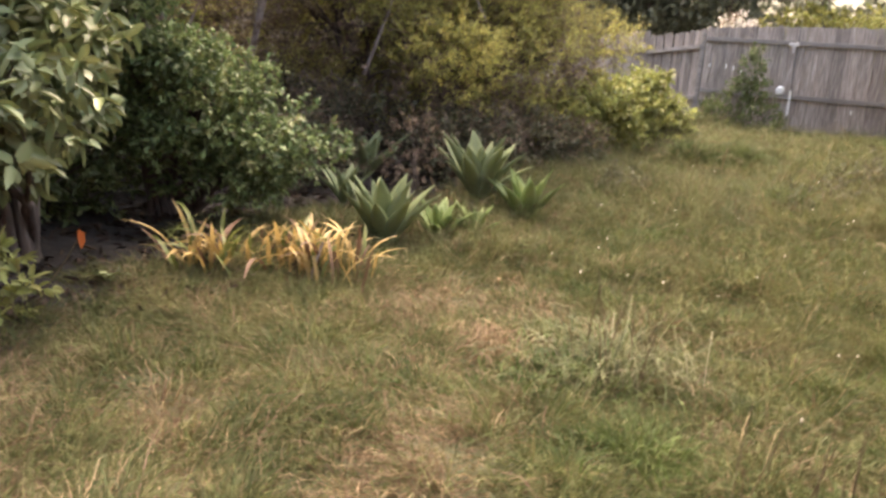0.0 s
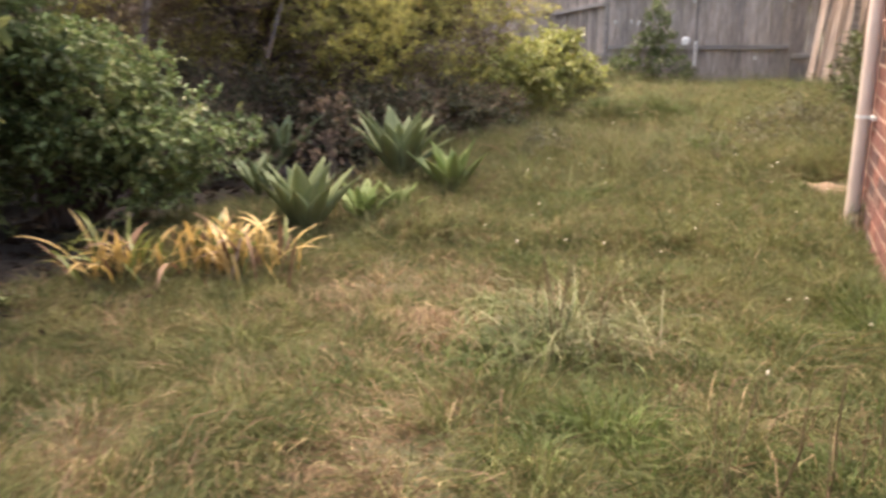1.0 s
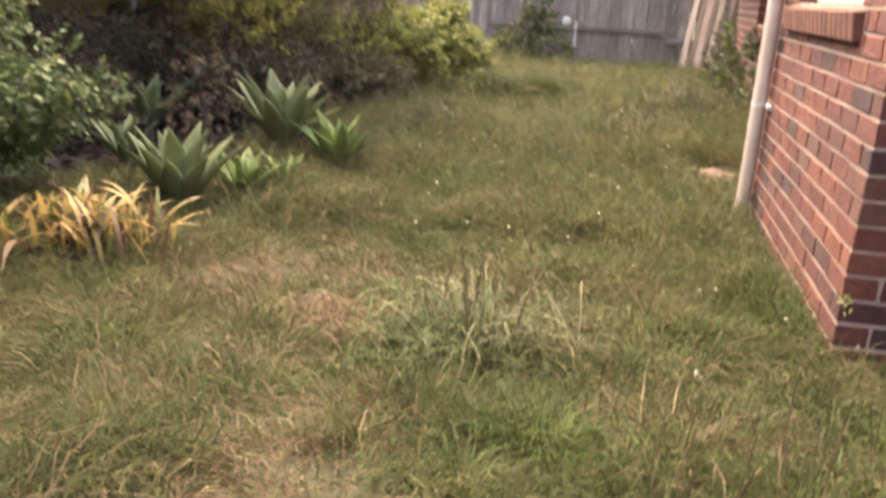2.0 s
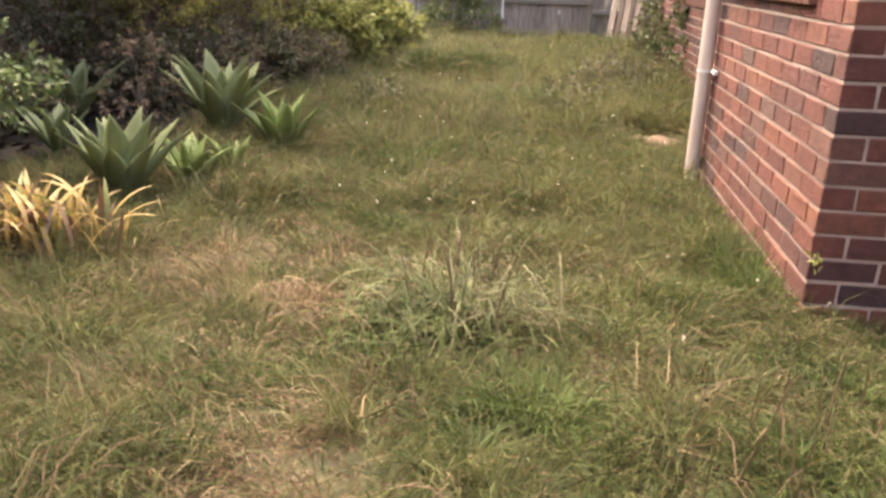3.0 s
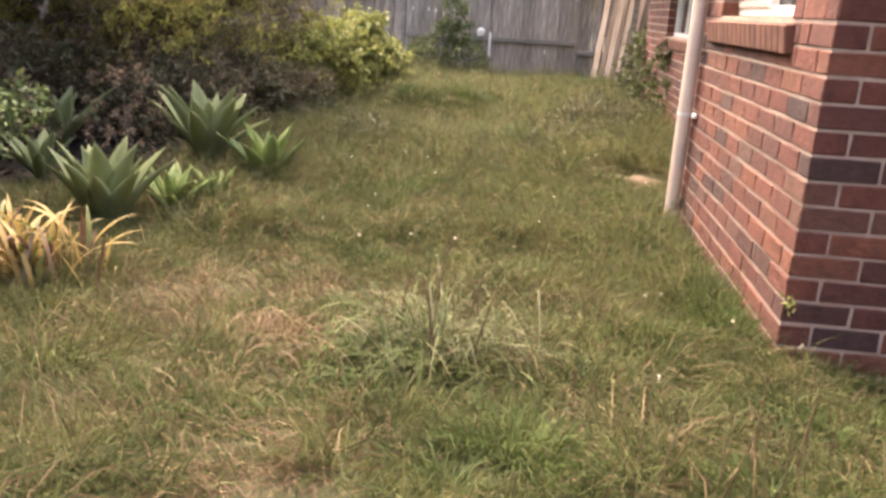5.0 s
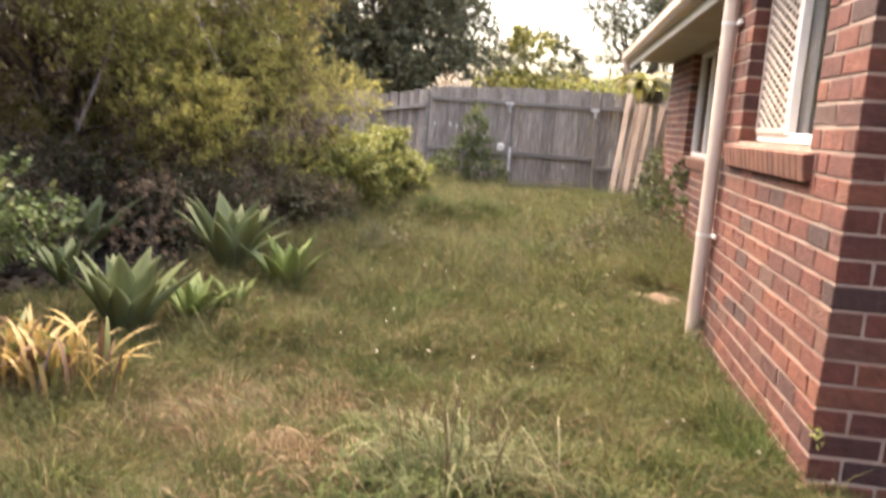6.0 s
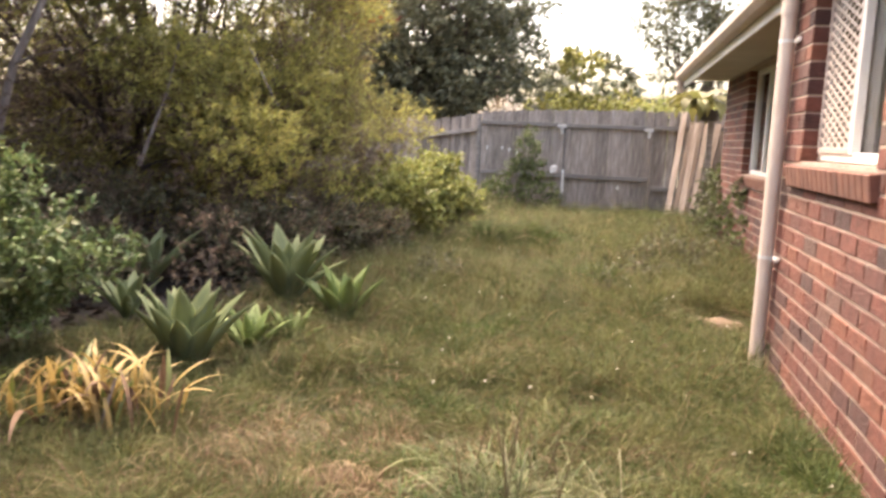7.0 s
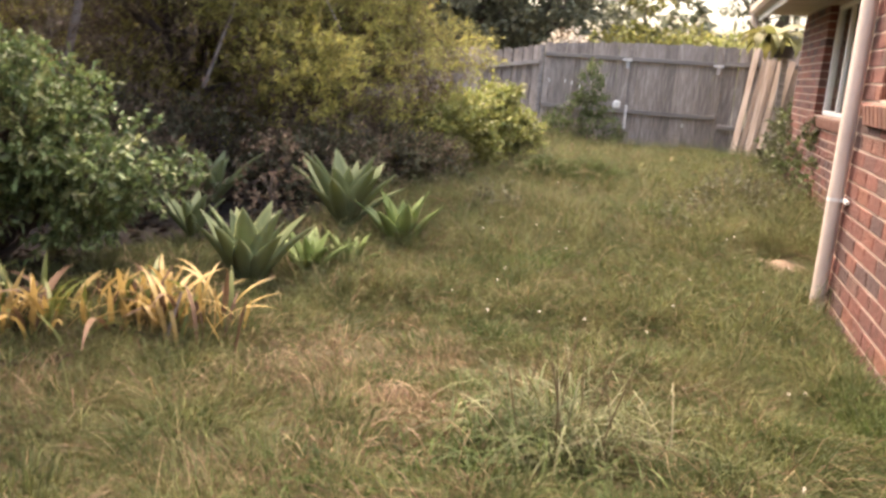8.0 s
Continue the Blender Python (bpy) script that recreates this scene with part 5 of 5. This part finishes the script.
for _ in range(150):
    hx, hy = hr.uniform(-2.7, 0.1), hr.uniform(-1.9, 9.0)
    if float(dryness(hx, hy)) > 0.6 or not bool(in_lawn(np.array([hx]), np.array([hy]))[0]):
        continue
    far = 1 + 0.06 * max(0, hy)
    GREEN.append(clump_blades(hx, hy, hr.uniform(0.05, 0.13) * far, hr.uniform(0.05, 0.11) * far, hr.randrange(120, 320), hr.uniform(0.09, 0.16) * far, 0.0058 * far, 0.9, (0.4, 1.0)))
for _ in range(60):
    hx, hy = hr.uniform(-2.9, -0.9), hr.uniform(-2.0, 2.2)
    if float(dryness(hx, hy)) < 0.3 or not bool(in_lawn(np.array([hx]), np.array([hy]))[0]):
        continue
    DRY.append(clump_blades(hx, hy, hr.uniform(0.04, 0.1), hr.uniform(0.04, 0.1), hr.randrange(60, 160), hr.uniform(0.08, 0.15), 0.0045, 1.4, (0.5, 1.0)))
V, F = gather(GREEN)
tagged(new("green_grass", mesh_np("green_grass", V, F, M_GRASS)), "uneven green lawn grass in tufts", "grass", kind="stuff")
V, F = gather(DRY)
tagged(new("dry_grass", mesh_np("dry_grass", V, F, M_STRAW)), "matted dry straw-coloured grass", "grass", kind="stuff")


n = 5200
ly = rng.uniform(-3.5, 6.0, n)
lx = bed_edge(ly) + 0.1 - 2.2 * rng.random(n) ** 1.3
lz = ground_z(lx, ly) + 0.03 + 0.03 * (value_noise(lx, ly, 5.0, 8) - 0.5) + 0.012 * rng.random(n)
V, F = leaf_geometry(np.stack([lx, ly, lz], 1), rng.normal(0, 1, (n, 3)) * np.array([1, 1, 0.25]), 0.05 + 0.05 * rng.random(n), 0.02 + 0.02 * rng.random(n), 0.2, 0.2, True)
tagged(new("leaf_litter", mesh_np("leaf_litter", V, F, L_LITTER_SHADED)), "fallen brown leaves on the garden bed, darkened for shade", "leaf litter", kind="stuff")
n = 60
fx, fy = rng.uniform(-2.2, 0.0, n), rng.uniform(0.5, 7.5, n)
P = np.repeat(np.stack([fx, fy, ground_z(fx, fy) + rng.uniform(0.09, 0.2, n)], 1), 7, 0)
V, F = leaf_geometry(P, rng.normal(0, 1, P.shape), 0.011, 0.008, 0.1, 0.1)
tagged(new("clover_flower", mesh_np("clover_flower", V, F, L_PINK)), "tiny white clover flowers in the lawn", "flowers", kind="stuff")
n = 2600
gx2, gy2 = rng.uniform(-2.6, 0.3, n), rng.uniform(0.6, 9.5, n)
k = in_lawn(gx2, gy2)
gx2, gy2 = gx2[k], gy2[k]
n = len(gx2)
V, F = blades(np.stack([gx2, gy2, ground_z(gx2, gy2)], 1), np.stack([rng.normal(0, 0.25, n), rng.normal(0, 0.25, n), np.ones(n)], 1), 0.14 + 0.2 * rng.random(n), 0.0032, rng.uniform(0.05, 0.7, n))
tagged(new("seeding_grass", mesh_np("seeding_grass", V, F, M_TUFT)), "thin tall seeding grass stems in the lawn", "grass", kind="stuff")
for wx, wy, wh in ((-0.62, 4.4, 0.42), (-0.28, 4.7, 0.46), (-2.25, 3.5, 0.34), (-0.9, 3.6, 0.3), (-0.35, 5.9, 0.45), (-0.05, 5.2, 0.4)):
    shrub("lawn_weed", (wx, wy, 0.0), "straggly dull green weed standing in the lawn", "weed",
          [(wx, wy, wh * 0.55, 0.16, 0.16, wh * 0.45)], [("foliage", L_GUM, 55, 7, 0.1, 0.045, 0.016, {"inner": 0.3, "gap": 0.3})], 4, 0.005, int(100 + wx * 10 + wy))


DARK = []
for cx, cy, rx, ry, n, h in ((-2.14, 6.02, 0.12, 0.07, 1900, 0.26), (-1.86, 6.25, 0.14, 0.07, 1900, 0.24), (-1.55, 6.5, 0.16, 0.08, 1900, 0.25), (-1.0, 4.2, 0.16, 0.16, 1000, 0.3), (-0.75, 4.6, 0.2, 0.15, 600, 0.2), (-0.7, 2.2, 0.2, 0.15, 600, 0.15), (-0.32, 1.0, 0.12, 0.2, 600, 0.14), (-0.75, 1.75, 0.12, 0.12, 400, 0.15), (-1.55, 2.2, 0.1, 0.1, 300, 0.15), (-2.3, 3.4, 0.1, 0.25, 500, 0.24), (-1.9, -0.75, 0.12, 0.1, 260, 0.12), (-1.5, -0.6, 0.12, 0.1, 300, 0.12), (-0.3, 7.2, 0.3, 0.6, 1500, 0.28), (-2.5, 10.2, 0.4, 0.3, 1100, 0.34), (-1.0, 10.4, 0.5, 0.22, 1500, 0.34), (0.1, 10.0, 0.3, 0.3, 1100, 0.36), (-0.12, 0.25, 0.06, 0.12, 250, 0.14), (0.12, -0.12, 0.12, 0.05, 260, 0.12), (-0.15, 1.9, 0.08, 0.3, 500, 0.16)):
    DARK.append(clump_blades(cx, cy, rx, ry, n, h, 0.0065, 0.6))
dr = random.Random(91)
for _ in range(210):
    hy = dr.uniform(0.1, 9.5) if dr.random() < 0.75 else dr.uniform(-1.9, 0.1)
    hx = dr.uniform(-2.6, 0.0) if hy > 0 else dr.uniform(-1.2, 0.4)
    if not bool(in_lawn(np.array([hx]), np.array([hy]))[0]):
        continue
    far = 1 + 0.07 * max(0, hy)
    DARK.append(clump_blades(hx, hy, dr.uniform(0.04, 0.12) * far, dr.uniform(0.03, 0.10) * far, dr.randrange(80, 220), dr.uniform(0.09, 0.17) * far, 0.0045 * far, 0.8))
for k in range(16):
    DARK.append(clump_blades(dr.uniform(-0.22, -0.05), 0.1 + 0.14 * k, 0.06, 0.08, 190, dr.uniform(0.12, 0.2), 0.0048, 0.7))
V, F = gather(DARK)
tagged(new("dark_grass", mesh_np("dark_grass", V, F, M_DARKGRASS)), "darker clumps of long lush grass", "grass", kind="stuff")


# long-bladed tussock on the lawn
def tussock(at, n, length, label, material, spread, lean):
    s = root("grass_tussock", at, label, "grass tussock")
    verts, faces, o = [], [], 0
    single = n <= 60
    for k in range(n):
        if single:
            verts, faces, o = [], [], 0
        ang = rng.uniform(0, 2 * math.pi)
        L = length * rng.uniform(0.35, 1.15)
        w = rng.uniform(0.0025, 0.0075)
        a0 = radians(rng.uniform(38, 84))
        arch = rng.uniform(0.8, 3.0)
        kink = rng.uniform(0.3, 0.9) if rng.random() < 0.4 else 2.0
        dx, dy = math.cos(ang) + lean[0], math.sin(ang) + lean[1]
        h = math.hypot(dx, dy) or 1.0
        dx, dy = dx / h, dy / h
        bx0, by0 = rng.normal(0, spread), rng.normal(0, spread)
        x, z, m = 0.0, 0.0, 7
        for j in range(m + 1):
            u = j / m
            ww = w * (1 - 0.85 * u ** 2)
            verts += [(bx0 + x * dx - dy * ww / 2, by0 + x * dy + dx * ww / 2, z), (bx0 + x * dx + dy * ww / 2, by0 + x * dy - dx * ww / 2, z)]
            th = a0 - arch * u - (1.5 if u > kink else 0)
            x += math.cos(th) * L / m
            z = max(0.012, z + math.sin(th) * L / m)
        for j in range(m):
            q0 = o + 2 * j
            faces.append((q0, q0 + 1, q0 + 3, q0 + 2))
        o += 2 * (m + 1)
        if single:
            part("blade", mesh_np("blade", np.array(verts), np.array(faces), material, True), None, s)
    if single:
        return s
    part("foliage", mesh_np("foliage", np.array(verts) + rng.normal(0, 0.0006, (len(verts), 3)), np.array(faces), material, True), None, s)
    return s


pale = leaf_mat("pale_dry_blade", [(0.2, (0.15, 0.15, 0.075)), (0.6, (0.29, 0.275, 0.16)), (0.9, (0.44, 0.40, 0.27))], 6.0, 0.6, 0.25, 0.3, 0.02, 0.25)
tussock((-1.15, -0.30, 0.0), 26, 0.46, "pale arching dry blades of the tussock", pale, 0.09, (-0.15, -0.15))
tussock((-0.93, -0.26, 0.0), 9, 0.40, "pale bent blades beside the tussock", pale, 0.07, (0.25, -0.1))
ts = tussock((-1.2, -0.28, 0.0), 330, 0.48, "long-bladed grass tussock with arching blades", M_TUFT, 0.09, (-0.3, -0.3))
tussock((-1.25, -0.33, 0.0), 520, 0.34, "matted green grass round the tussock", M_DARKGRASS, 0.13, (-0.35, -0.3))
tussock((-0.95, -0.2, 0.0), 90, 0.34, "arching grass blades beside the tussock", M_TUFT, 0.09, (0.2, -0.1))
tussock((-1.5, -0.38, 0.0), 150, 0.24, "dry matted blades round the tussock", M_STRAW, 0.2, (-0.3, -0.2))
for k in range(10):
    a, l = rng.uniform(0, 6.28), rng.uniform(0.28, 0.46)
    o = np.array([rng.normal(0.05, 0.12), rng.normal(0, 0.1), 0])
    t = np.array([math.cos(a) * 0.25, math.sin(a) * 0.25, 1.0]) * l
    V, F = tubes([([o, o + t * 0.5 + rng.normal(0, 0.008, 3), o + t], [0.0035, 0.003, 0.0015])], 5)
    part("stalk", mesh_np("stalk", V, F, M_STALK, True), None, ts, "dark upright seed stalk")
for wx, wy in ((-0.55, -0.95), (-0.42, -1.05), (-0.33, -0.98), (-0.2, -0.9), (-0.62, -1.12), (-0.27, -1.08), (-0.75, -0.8), (-0.48, -1.15), (-0.12, -1.0), (-0.58, -1.3), (-0.36, -1.22), (-0.05, -0.75)):
    st = root("weed_stalk", (wx, wy, 0.0), "thin brown weed stalk standing in the lawn", "weed", "weed stalks")
    for _ in range(2):
        e = np.array([rng.normal(0, 0.04), rng.normal(0, 0.04), rng.uniform(0.22, 0.38)])
        V, F = tubes([([(0, 0, -0.02), e * 0.5 + rng.normal(0, 0.006, 3), e], [0.0026, 0.002, 0.0012])], 5)
        part("stem", mesh_np("stem", V, F, M_STALK, True), None, st)
hanging_fern()
for sx, h in ((-4.70, 0.36), (-4.55, 0.22)):
    bm = bmesh.new()
    add_box(bm, -0.016, 0.016, -0.008, 0.008, -0.05, h, 0.003)
    st = tagged(new("garden_stake", finish(bm, "garden_stake", M_PLANK)), "pale timber stake standing in the dark bed", "stake", "stakes in the bed")
    st.matrix_world = pose(sx, 0.72, 0.0, 0, 3, 15)
cw = root("wall_sprig", (0.02, -0.015, 0.215), "small green weed sprouting from the brick corner", "weed")
V, F = tubes([([(0, 0.02, -0.02), (-0.01, -0.02, 0.02), (-0.015, -0.03, 0.06)], [0.003, 0.0025, 0.0015])], 5)
part("stem", mesh_np("stem", V, F, M_STALK, True), None, cw)
V, F = leaf_geometry(np.array([-0.012, -0.025, 0.03]) + rng.normal(0, 0.012, (16, 3)), rng.normal(0, 1, (16, 3)) + np.array([0, -0.5, 0.2]), 0.028, 0.015, 0.15, 0.15, True)
part("foliage", mesh_np("foliage", V, F, L_LIME), None, cw)
for fx0, fy0, fz0 in ((-0.42, 0.35, 0.13), (-0.16, 0.02, 0.12), (0.04, -0.14, 0.12), (-0.5, -0.55, 0.1), (-0.35, 0.42, 0.11)):
    fl = root("white_lawn_flower", (fx0, fy0, float(ground_z(fx0, fy0))), "tiny cream flower on a thin stem in the grass", "flower", "white lawn flowers")
    V, F = tubes([([(0, 0, -0.01), (0.01, 0, fz0 * 0.5), (0.005, 0.01, fz0)], [0.0018, 0.0015, 0.0012])], 5)
    part("stem", mesh_np("stem", V, F, M_STALK, True), None, fl)
    V, F = leaf_geometry(np.tile(np.array([0.005, 0.01, fz0]), (9, 1)), rng.normal(0, 1, (9, 3)) + np.array([0, 0, 0.6]), 0.010, 0.006, 0.1, 0.1)
    part("petal_cluster", mesh_np("petal_cluster", V, F, L_PINK), None, fl)

lay_bricks()
